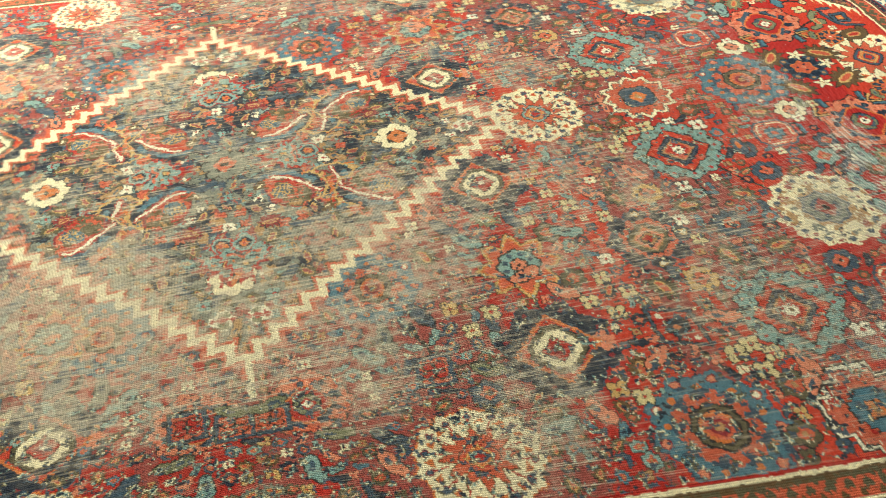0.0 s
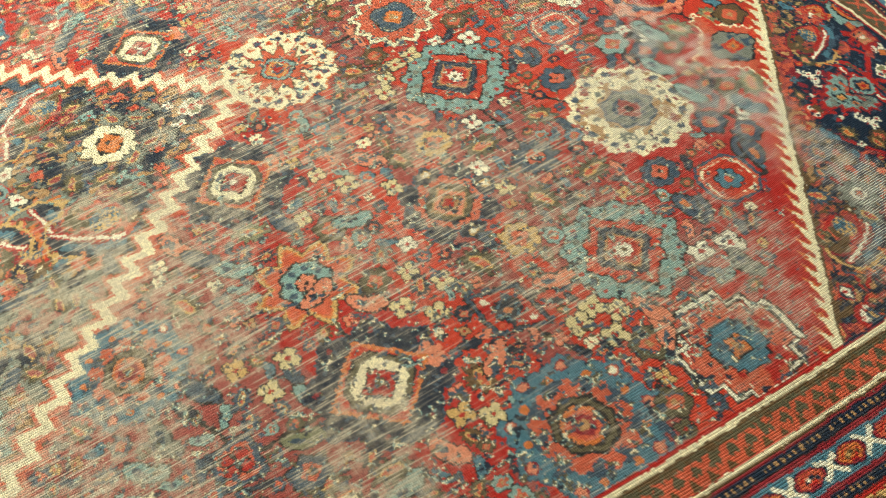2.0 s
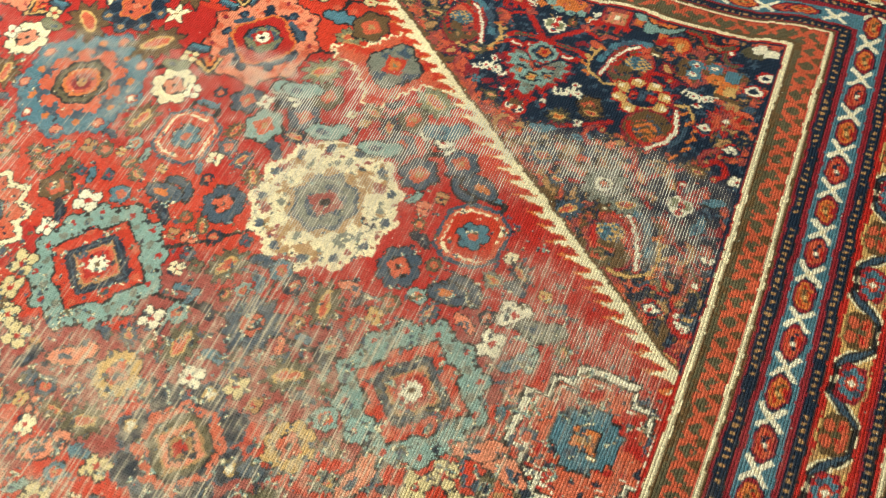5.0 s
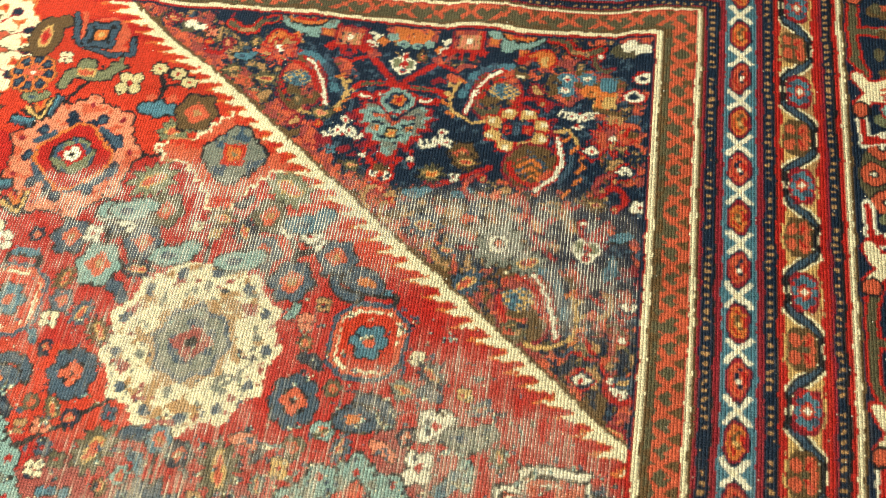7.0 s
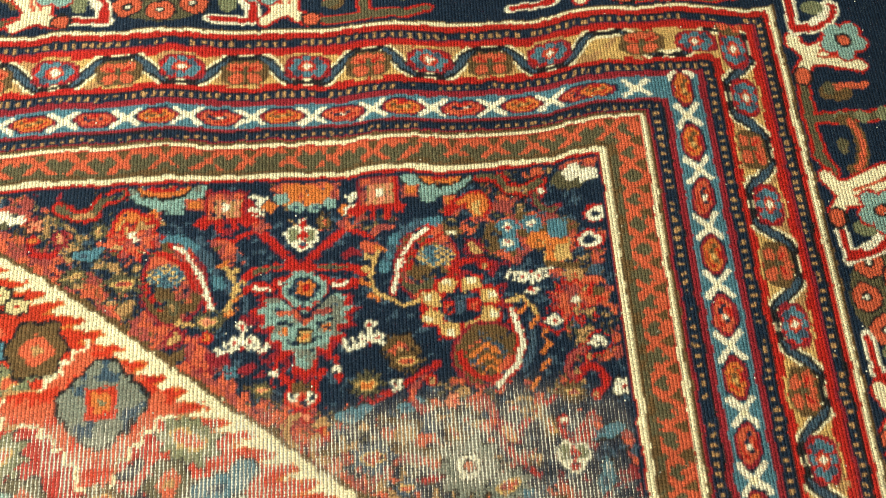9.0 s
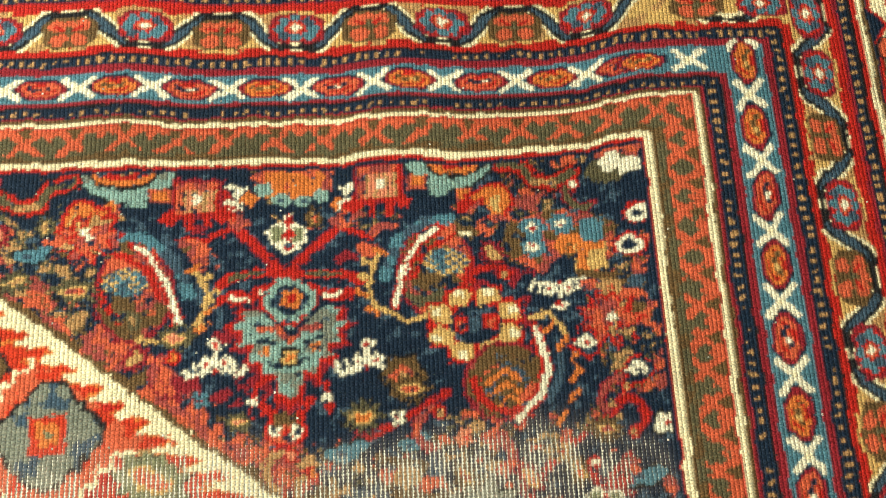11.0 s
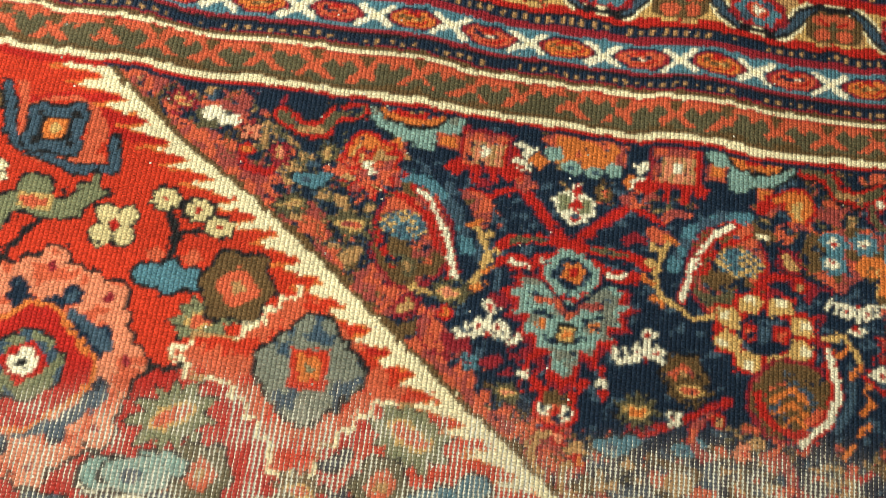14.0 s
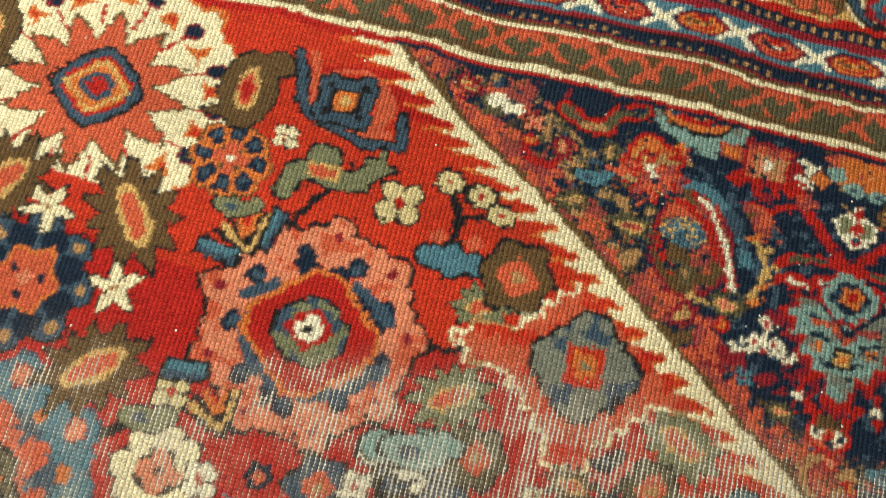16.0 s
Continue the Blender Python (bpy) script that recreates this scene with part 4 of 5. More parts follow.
def blue_trio(c):
    """Small blue flowers with white middles in a rust thicket."""
    r = rust[c.w]
    c.put("brown", c.ell(46, 30) & (r < 0.58))
    c.put("coral", c.ell(44, 30) & (r > 0.50))
    c.put("orange", c.ell(14, 12, 10, -6) & (r > 0.34))
    c.put("navy", c.ell(13, 9, 4, -24))
    for dx, dy in ((-20, 14), (3, 16), (-20, -5)):
        c.put("blue", c.box(10, 6, dx, dy) | c.box(6, 10, dx, dy))
        c.put("white", c.box(2, 4.6, dx, dy) | c.box(4.6, 2, dx, dy))
        c.put("red", c.box(1.7, 1.5, dx, dy))
    c.put("blue", c.box(9, 10, 26, 8))
    c.put("gold", c.box(12, 13, 25, -17) & (r > 0.30))
    c.put("orange", c.box(4, 12, 18, -17) | c.box(9, 3, 26, -8))


def bar_vine(c, x1, y1, colour="red", w=1.7):
    c.put("wine", c.seg(0, 0, x1, y1, w + 1.0))
    c.put(colour, c.seg(0, 0, x1, y1, w))


# -- stripe motifs
def cross_x(c):
    c.put("white", c.seg(-12, -11, 12, 11, 2.9) | c.seg(-12, 11, 12, -11, 2.9) | c.box(4.4, 4))
    c.put("cream", c.dia(4))


def lozenge(c, colour):
    c.put("navy", c.dia(30, 18) & c.box(23, 12.5))
    c.put("wine", c.dia(27, 16) & c.box(20.5, 11))
    c.put(colour, c.dia(23, 12.5) & c.box(16.5, 8.6))
    c.put("red", c.path([(-12, 0), (-4, 6), (4, 6)], 1.4) | c.path([(-4, -6), (5, -6), (12, 0)], 1.4))
    c.put("brown" if colour == "orange" else "navy", c.box(3.4, 2.4, -3, -1) | c.box(2.2, 2.2, 6, 2.5) | c.box(2, 2, -9, 2))
    c.put("gold" if colour == "orange" else "white", c.box(2.6, 2.0, 2, 0.5))


def gold_flower(c, petal):
    c.put("brown" if petal == "coral" else "wine", c.ell(26, 15.5) & c.box(23, 14))
    if petal == "coral":
        for sx in (1, -1):
            c.put("coral", c.ell(7.5, 5.6, 10 * sx, 6.5) | c.ell(7, 5.4, 9 * sx, -6.5))
            c.put("red", c.seg(4 * sx, 2, 11 * sx, 6, 1.5))
        c.put("coral", c.ell(4, 4, 0, 9.5))
        c.put("olive", c.box(2.6, 2.6))
    else:
        c.put("red", c.ell(21, 13))
        for k in range(8):
            t = 2 * math.pi * k / 8
            c.put("slate" if k % 4 == 1 else "blue", c.ell(4.9, 3.9, 14 * math.cos(t), 9 * math.sin(t)))
        c.put("coral", c.dia(8, 7))
        c.put("white", c.dia(5, 4))


def red_speck(c):
    c.put("red", c.dia(8, 6))


# -- main border motifs (x along the border, y outward)
def flower_cluster(c):
    c.put("olive", c.ell(46, 40))
    k = 0
    for dx, dy in ((-34, -14), (0, -24), (34, -14), (-18, 10), (18, 10), (0, 34), (-36, 32), (36, 32)):
        c.put("dark", c.ell(16, 15, dx, dy))
        c.put("blue" if k in (4, 5, 6) else "coral", (c.ell(14, 13, dx, dy)))
        c.put("dark", c.ell(5, 5, dx, dy))
        c.put("white", c.ell(2.6, 2.6, dx, dy))
        k += 1
    c.put("orange", c.ell(7, 10, 2, 6))


def curled_leaf(c):
    c.put("white", c.seg(-24, -22, 22, -22, 6.5) | c.arc(26, 34, -10, 95, 8, -8, -14))
    c.put("red", c.seg(-22, -22, 20, -22, 4) | c.arc(26, 34, -6, 90, 5.5, -8, -14))
    c.put("white", c.arc(22, 28, 15, 85, 4, -10, -12))
    c.put("green", c.ell(9, 13, -8, 2))


def cream_spray(c):
    for pad, colour in ((3, "red"), (0, "cream")):
        c.put(colour, c.seg(-26, 32, -6, -10, 6 + pad) | c.seg(-8, 36, -2, -10, 5 + pad) | c.seg(16, 36, 4, -10, 6 + pad) | c.seg(2, -14, -20, -28, 6 + pad) | c.seg(4, -14, 22, -28, 6 + pad) | c.box(13 + pad, 9 + pad, 0, -8))
    c.put("coral", c.seg(-14, 28, -3, -4, 1.7) | c.seg(6, 26, 3, -4, 1.5))
    c.put("dark", c.ell(12, 11, 26, -26))
    c.put("coral", c.ell(9, 8, 26, -26))


def bracket_arms(c):
    """An olive bracket with red edges along the inner side, an arm outward and a curved leaf on either side of it."""
    for pad, colour in ((3.2, "red"), (0, "olive")):
        mask = c.seg(-40, -24, 40, -24, 4 + pad) | c.seg(0, -24, 0, 70, 4.6 + pad)
        for sx in (1, -1):
            mask |= c.seg(40 * sx, -24, 64 * sx, -14, 4 + pad)
        c.put(colour, mask)
    c.put("green", c.ell(7, 7, 0, 6) | c.ell(8, 8, 0, 28) | c.ell(8, 8, 0, 50))
    for sx in (1, -1):
        c.put("brown", c.arc(30, 15, 0, 180, 6, 32 * sx, 6) if sx > 0 else c.ell(11, 17, -30, 8))
        c.put("coral", c.arc(30, 15, 20, 150, 3, 32 * sx, 6) if sx > 0 else c.seg(-36, 8, -38, 40, 4))
        c.put("olive", c.ell(9, 6, 34 * sx, 2))


def teal_flower(c):
    c.put("red", c.pet(5, 15, 12))
    c.put("teal", c.pet(5, 15, 9.5))
    c.put("dark", c.ell(9))
    c.put("coral", c.ell(6))


# ---- placing them ----
# the long blue and gold stripes and the main border: along each side
band_of = pid.copy()


def border_row(name, parent, d, step, first, draw, *args, every=1, label="", r=34):
    """Repeats of a motif along all four sides, in the middle of each side's stripe."""
    for side in ("east", "west", "north", "south"):
        length = (-VC if side in ("east", "west") else -UC)
        v = first[0] if side in ("east", "west") else first[1]
        st = step[0] if side in ("east", "west") else step[1]
        places = []
        while -length - st / 2 < v < 8000:
            places += [v] if abs(v + length) < st / 3 else [v, -2 * length - v]
            v -= st * every
        for p in places:
            if side in ("east", "west"):
                sg = 1 if side == "east" else -1
                c = Spot(UC + sg * (d - UC), p, r, 1, 1, 90 * -sg, new_part(name, parent, label))
            else:
                sg = 1 if side == "north" else -1
                at = float(np.interp(d, SIDE_AT, END_AT))
                thick = float(np.interp(d + 15, SIDE_AT, END_AT) - np.interp(d - 15, SIDE_AT, END_AT)) / 30
                c = Spot(p, VC + sg * (at - VC), r, 1, sg / thick, 0, new_part(name, parent, label))
            if parent != MAIN:
                c.clip = band_of[c.w] == parent
            else:
                c.clip = (D[c.w] > 206) & (D[c.w] < 428)
            draw(c, *args)


in_gold = (pid == GOLD) & (D >= 132) & (D < 170)
phase = np.where(on_side, (S + 8) / 124.0, (S + 101) / 122.0) * 2 * math.pi
lift = 15.5 * np.clip(1.35 * np.cos(phase), -1, 1)
width = 2.4 + 5.6 * np.abs(np.sin(phase)) ** 3
fill(in_gold & (mottle > 0.58), "tan")
fill((pid == GOLD) & (np.abs(D - 151) > 15.5) & (np.abs(np.cos(phase)) < 0.75) & (mottle < 0.6), "red")
fill(in_gold & (np.abs(D - 151 - lift) < width + 4.0), "gold")
fill(in_gold & (np.abs(D - 151 - lift) < width + 3.4), "cream")
fill(in_gold & (np.abs(D - 151 - lift) < width), "dark")
fill(in_gold & (np.abs(D - 151 - lift) < width - 3.6), "slate")
border_row("lozenge", XS, 89.5, (120, 118), (1, -73), lozenge, "orange")
border_row("lozenge", XS, 89.5, (120, 118), (-59, -14), lozenge, "coral")
border_row("lozenge", XS, 89.5, (9000, 9000), (62, 3), lozenge, "orange")
border_row("white_cross", XS, 89.5, (60, 59), (31, -44), cross_x)
border_row("white_cross", XS, 89.5, (4000, 4000), (89, 43), cross_x)
border_row("red_speck", GOLD, 139, (124, 122), (-8, -101), red_speck)
border_row("red_speck", GOLD, 163, (124, 122), (54, -40), red_speck)
border_row("small_flower", GOLD, 153, (124, 122), (54, -40), gold_flower, "blue")
border_row("small_flower", GOLD, 149, (124, 122), (-8, -101), gold_flower, "coral")
border_row("small_flower", GOLD, 151, (4000, 4000), (112, 112), gold_flower, "blue")
border_row("small_flower", GOLD, 151, (4000, 4000), (151, 56), gold_flower, "coral")
border_row("bouquet", MAIN, 250, (390, 410), (-171, -430), flower_cluster, r=66)
border_row("bracket", MAIN, 238, (390, 410), (24, -225), bracket_arms, r=100)
border_row("bracket", MAIN, 238, (9000, 9000), (9000, 100), bracket_arms, r=100)
for off in (-1, 1):
    border_row("curled_leaf", MAIN, 240, (390, 410), (-171 + 62 * off, -430 + 74 * off), curled_leaf, r=56)
    border_row("cream_spray", MAIN, 243, (390, 410), (-171 + 108 * off, -430 + 124 * off), cream_spray, r=66)
    border_row("teal_flower", MAIN, 262, (390, 410), (-171 + 88 * off, -430 + 104 * off), teal_flower, r=34)
border_row("cream_spray", MAIN, 243, (9000, 9000), (101, 20), cream_spray, r=66)
border_row("teal_flower", MAIN, 268, (9000, 9000), (117, 60), teal_flower, r=34)
border_row("curled_leaf", MAIN, 243, (9000, 9000), (152, -50), curled_leaf, r=56)

# the corner pieces
CO = "corner"
for x, y, x1, y1 in ((-150, -90, 0, -30), (-232, -230, 60, 30), (-110, -262, 70, 52), (-92, -300, -34, 30), (-40, -250, -36, -36), (-60, -330, 40, -30), (-420, -92, 30, 10), (-152, -196, 30, -26), (-60, -375, 36, -50), (-200, -300, 40, 10)):
    motif("vine", CO, x, y, 100, bar_vine, x1, y1, own_part=False)
motif("crossing_vines", CO, -289, -70, 100, vine)
motif("heart_flower", CO, -290, -66, 34, heart_flower, s=0.75)
motif("pendant_palmette", CO, -288, -134, 100, pendant, s=0.94)
motif("curved_leaf", CO, -390, -108, 90, boteh, label="bent leaf with a white rib and blue back")
motif("curved_leaf", CO, -190, -100, 90, boteh, flip=True, label="bent leaf with a white rib and blue back", s=1.0)
motif("yellow_rosette", CO, -149, -149, 62, yellow_rosette, s=0.8)
motif("white_trefoil", CO, -343, -169, 42, tri_dots)
motif("white_trefoil", CO, -231, -171, 42, tri_dots)
motif("white_trefoil", CO, -83, -127, 42, tri_dots, turn=180)
motif("crab_flower", CO, -291, -222, 48, crab, s=0.62)
motif("cloud_flower", CO, -286, -28, 70, corner_cloud, s=0.8)
motif("wave_scroll", CO, -416, -10, 110, wave_scroll, flip=True)
motif("wave_scroll", CO, -160, -6, 110, wave_scroll)
motif("blue_bouquet", CO, -80, -82, 66, blue_trio)
motif("white_blot", CO, -26, -22, 50, white_blot, s=0.7)
motif("white_blot", CO, -556, -32, 50, white_blot, s=0.55)
motif("eye_flower", CO, -16, -66, 24, eye_flower, s=0.75)
motif("eye_flower", CO, -24, -92, 24, eye_flower, s=0.75)
motif("flame_leaf", CO, -46, -130, 60, flame_leaf, s=0.75)
motif("small_curved_leaf", CO, -115, -190, 66, small_boteh)
motif("leaf_flower", CO, -66, -168, 34, tri_leaf, s=0.6)
motif("leaf_flower", CO, -28, -190, 34, tri_leaf, s=0.6)
motif("small_flower", CO, -11, -230, 30, butterfly, "white", s=0.6)
motif("small_flower", CO, -205, -186, 30, ring_flower, s=0.7)
motif("brown_leaf", CO, -200, -196, 40, leaf_bud, "brown", "coral", 0.8, s=0.7)
motif("small_flower", CO, -210, -216, 30, butterfly, "white", 0.6, s=0.6)
motif("small_flower", CO, -236, -214, 40, leaf_bud, "olive", "orange", 0.8, s=0.7)
motif("small_flower", CO, -335, -40, 34, sprig_bud)
motif("small_flower", CO, -242, -40, 34, sprig_bud, flip=True)
motif("square_bud", CO, -360, -30, 40, square_bud)
motif("square_bud", CO, -219, -24, 40, square_bud)
motif("rusty_leaf", CO, -46, -150, 34, rusty_leaf)
motif("rusty_leaf", CO, -440, -62, 34, rusty_leaf)
motif("blue_bud", CO, -482, -76, 40, pink_leaf, "blue", 0.8, s=0.7)
motif("brown_leaf", CO, -448, -110, 40, leaf_bud, "olive", "coral", 0.9, s=0.7)
motif("brown_leaf", CO, -372, -150, 40, leaf_bud, "olive", "pink", 0.7, s=0.7)
motif("round_flower", CO, -152, -288, 50, rayed_flower, "grey", "white", 1.0, s=0.8)
motif("heart_flower", CO, -62, -284, 34, heart_flower, s=0.75)
motif("blue_bud", CO, -34, -268, 34, pink_leaf, "blue", 0.8, s=0.7)
motif("blue_bud", CO, -36, -306, 34, pink_leaf, "blue", 0.8, turn=60, s=0.7)
motif("pink_leaf", CO, -10, -284, 34, pink_leaf, "coral", 0.8, turn=90, s=0.7)
motif("small_flower", CO, -16, -340, 34, tri_leaf, s=0.6)
motif("curved_leaf", CO, -104, -350, 90, boteh, s=1.0)
motif("leaf_flower", CO, -206, -262, 40, flame_leaf, s=0.75)
motif("leaf_flower", CO, -232, -276, 40, leaf_bud, "slate", "coral", s=0.7)
motif("leaf_flower", CO, -180, -336, 40, leaf_bud, "slate", "coral", turn=40, s=0.7)
motif("small_flower", CO, -56, -420, 34, tri_leaf, s=0.6)
motif("hook_leaf", CO, -40, -385, 50, hook_leaf, "coral", s=0.7)
motif("small_flower", CO, -20, -430, 30, butterfly, "white", 0.8, s=0.6)
motif("blue_bud", CO, -250, -240, 40, pink_leaf, "blue", 0.8, s=0.7)
motif("blue_bud", CO, -200, -236, 40, pink_leaf, "blue", 0.7, s=0.7)
motif("white_trefoil", CO, -120, -306, 42, leaf_bud, "grey", "coral", 1.0, turn=20, s=0.7)

# the field: large flowers on a lattice
F = FIELD
for x, y, x1, y1 in ((-252, -600, -190, 0), (-451, -603, 0, 150), (-451, -603, -200, -10), (-657, -606, 170, 120), (-451, -603, 0, -150), (-838, -612, 0, -210), (-838, -392, 130, 90), (-648, -241, 150, 20), (-458, -219, 0, -200), (-262, -780, 0, 160), (-262, -780, 160, 60), (-265, -962, -180, 0), (-267, -1144, 0, 180), (-451, -1211, 170, 70), (-690, -186, 40, 70), (-70, -580, -60, -110), (-64, -712, -40, 60)):
    motif("stem", F, x, y, 240, stem, x1, y1, own_part=False)
motif("teal_palmette", F, -255, -603, 96, teal_palmette)
motif("teal_palmette", F, -657, -608, 96, teal_palmette)
motif("cream_sunburst", F, -836, -832, 110, cream_sunburst, 0.98)
motif("worn_sunburst", F, -448, -434, 110, worn_sunburst)
motif("cream_sunburst", F, -846, -102, 130, cream_sunburst, 1.15, "slate", "navy", 0.72)
motif("cream_sunburst", F, -90, -1112, 110, cream_sunburst, 0.95, "coral", "slate")
motif("blue_palmette", F, -838, -392, 110, blue_palmette)
motif("blue_palmette", F, -82, -792, 110, blue_palmette, 1.05)
motif("blue_palmette", F, -451, -1211, 100, blue_palmette, 0.85)
motif("navy_rosette", F, -451, -748, 80, navy_rosette)
motif("orange_star", F, -443, -972, 80, orange_star)
motif("zigzag_octagon", F, -838, -617, 84, zigzag_octagon)
motif("stepped_cross", F, -70, -580, 90, stepped_cross)

motif("pink_palmette", F, -246, -1330, 90, pink_palmette, 0.85)
motif("bracket_flower", F, -668, -63, 70, bracket_flower)
motif("cartouche", F, -264, -778, 74, cartouche, turn=38, s=0.92)
motif("rayed_flower", F, -450, -603, 50, rayed_flower)
motif("eight_petals", F, -347, -704, 40, eight_petals)
motif("eight_petals", F, -557, -709, 40, eight_petals)
motif("eight_petals", F, -718, -352, 44, eight_petals, "cream", "pink", 1.1)
motif("navy_daisy", F, -736, -134, 50, navy_daisy)
motif("eight_petals", F, -562, -482, 40, eight_petals, "slate", "coral", 0.95)
motif("eight_petals", F, -330, -478, 40, eight_petals, "slate", "coral", 0.95)
motif("square_flower", F, -267, -1144, 44, square_flower)
motif("square_flower", F, -226, -1382, 44, square_flower, "slate", "coral")
motif("lozenge_flower", F, -658, -414, 60, frame_flower)
motif("lozenge_flower", F, -268, -410, 60, frame_flower)
motif("comma_leaf", F, -638, -496, 44, comma_leaf)
motif("comma_leaf", F, -262, -488, 44, comma_leaf)
motif("comma_leaf", F, -285, -347, 44, comma_leaf, turn=160)
motif("comma_leaf", F, -547, -303, 44, comma_leaf, turn=180)
motif("bird_leaf", F, -667, -126, 60, bird_leaf)
motif("sprig", F, -566, -135, 50, sprig)
motif("sprig", F, -571, -330, 50, sprig, "white")
motif("sprig", F, -361, -325, 50, sprig, "white")
for x, y, tn, leafc, sc in ((-789, -191, -55, "brown", 1.45), (-781, -298, 40, "brown", 1.35), (-728, -413, 70, "brown", 1.0), (-511, -654, 80, "olive", 1.0), (-384, -638, 20, "olive", 1.0), (-386, -551, 100, "olive", 1.0), (-514, -551, 60, "olive", 0.9), (-344, -767, 30, "olive", 1.0), (-535, -192, 30, "green", 0.8), (-543, -259, 30, "green", 1.0), (-385, -252, -30, "green", 1.0), (-560, -766, 20, "olive", 0.9), (-200, -856, 10, "brown", 0.9), (-180, -1070, 70, "olive", 1.0), (-150, -1000, 80, "olive", 0.9), (-500, -1120, 30, "olive", 1.0), (-560, -1000, 60, "green", 0.9), (-760, -735, 45, "brown", 0.9)):
    motif("leaf_bud", F, x, y, 56, leaf_bud, leafc, "coral", sc, turn=tn)
for x, y, ring, sc in ((-518, -168, "brown", 1.1), (-769, -539, "brown", 0.9), (-128, -664, "olive", 1.1), (-52, -690, "olive", 0.9), (-504, -906, "olive", 1.0), (-395, -896, "olive", 0.9), (-400, -287, "olive", 0.9), (-518, -293, "olive", 0.9), (-614, -336, "slate", 0.9), (-531, -333, "slate", 0.9), (-400, -330, "slate", 0.9), (-318, -325, "slate", 0.9), (-573, -364, "teal", 1.1), (-360, -357, "slate", 1.0), (-772, -690, "brown", 0.9), (-205, -1078, "slate", 1.1)):
    motif("ring_flower", F, x, y, 34, ring_flower, ring, sc)
for x, y, wing, sc in ((-610, -136, "straw", 1.0), (-720, -541, "white", 1.0), (-198, -523, "white", 1.0), (-188, -483, "white", 1.1), (-187, -668, "straw", 1.0), (-208, -690, "straw", 1.0), (-196, -716, "straw", 1.1), (-160, -690, "straw", 1.0), (-385, -853, "straw", 0.9), (-350, -822, "straw", 0.9), (-343, -886, "straw", 0.9), (-312, -853, "straw", 0.9), (-423, -833, "white", 0.8), (-740, -640, "straw", 1.0), (-735, -672, "straw", 0.9), (-716, -700, "straw", 0.9), (-690, -715, "straw", 0.9), (-745, -590, "white", 0.8), (-560, -640, "white", 0.9), (-430, -670, "straw", 0.8), (-480, -680, "white", 0.8), (-520, -800, "straw", 0.9), (-560, -850, "straw", 1.0), (-600, -880, "straw", 0.8), (-540, -930, "straw", 0.8), (-360, -1040, "straw", 0.9), (-330, -1075, "straw", 0.9), (-380, -1100, "gold", 0.9), (-170, -900, "gold", 1.0), (-150, -870, "straw", 0.9), (-725, -300, "straw", 0.8), (-690, -350, "white", 0.7), (-590, -330, "white", 0.7)):
    motif("butterfly_flower", F, x, y, 28, butterfly, wing, sc)
for x, y, tn, leafc in ((-620, -714, 20, "pink"), (-126, -640, 150, "pink"), (-269, -708, 60, "pink"), (-168, -634, 10, "pink"), (-376, -925, 40, "pink"), (-418, -972, 100, "pink"), (-210, -830, 120, "pink"), (-585, -808, 30, "pink"), (-159, -492, 0, "grey"), (-571, -300, 0, "teal"), (-358, -291, 10, "blue"), (-496, -345, 10, "teal"), (-423, -342, 0, "teal"), (-559, -299, 0, "teal"), (-251, -1072, 60, "green"), (-300, -1040, 20, "teal"), (-520, -1050, 40, "teal"), (-500, -880, 60, "teal"), (-560, -960, 0, "slate"), (-180, -960, 70, "slate"), (-140, -940, 20, "pink"), (-120, -1000, 90, "teal"), (-320, -1240, 40, "teal"), (-346, -1207, 0, "grey"), (-600, -1100, 10, "pink"), (-380, -1150, 20, "slate"), (-150, -1230, 40, "slate"), (-170, -1300, 70, "green"), (-110, -1330, 0, "teal"), (-100, -1230, 20, "pink"), (-259, -1438, 60, "green"), (-560, -1080, 30, "slate")):
    motif("small_leaf", F, x, y, 44, pink_leaf, leafc, turn=tn)

motif("pink_palmette", F, -648, -238, 120, pink_palmette)
motif("blue_flower", F, -846, -252, 60, blue_flower)
motif("oval_leaf", F, -739, -74, 44, oval_leaf)
motif("cream_star", F, -848, -200, 34, cream_star, 0.75)
motif("cream_star", F, -784, -243, 34, cream_star, 0.8, turn=40)
for x, y, tn in ((-693, -177, 75), (-724, -201, -10), (-720, -284, 6)):
    motif("blue_bar", F, x, y, 24, blue_bar, turn=tn)
motif("gold_angle", F, -714, -184, 30, gold_angles)
motif("gold_angle", F, -698, -306, 30, gold_angles)
motif("small_leaf", F, -738, -322, 30, pink_leaf, "green", 0.7)
motif("small_leaf", F, -722, -168, 30, pink_leaf, "green", 0.6)
motif("butterfly_flower", F, -702, -106, 20, butterfly, "cream", 0.6)
motif("stepped_star", F, -460, -217, 110, stepped_star)
motif("diamond_flower", F, -655, -985, 96, diamond_flower, "navy", 0.95)
motif("diamond_flower", F, -265, -960, 96, diamond_flower, "navy", 1.05)
motif("diamond_flower", F, -263, -1690, 96, diamond_flower, "navy", 1.0, quarters=False)
motif("ring_star", F, -467, -1712, 80, orange_star, 0.9, quarters=False)
motif("square_flower", F, -245, -1497, 44, square_flower, "slate", "red", quarters=False)

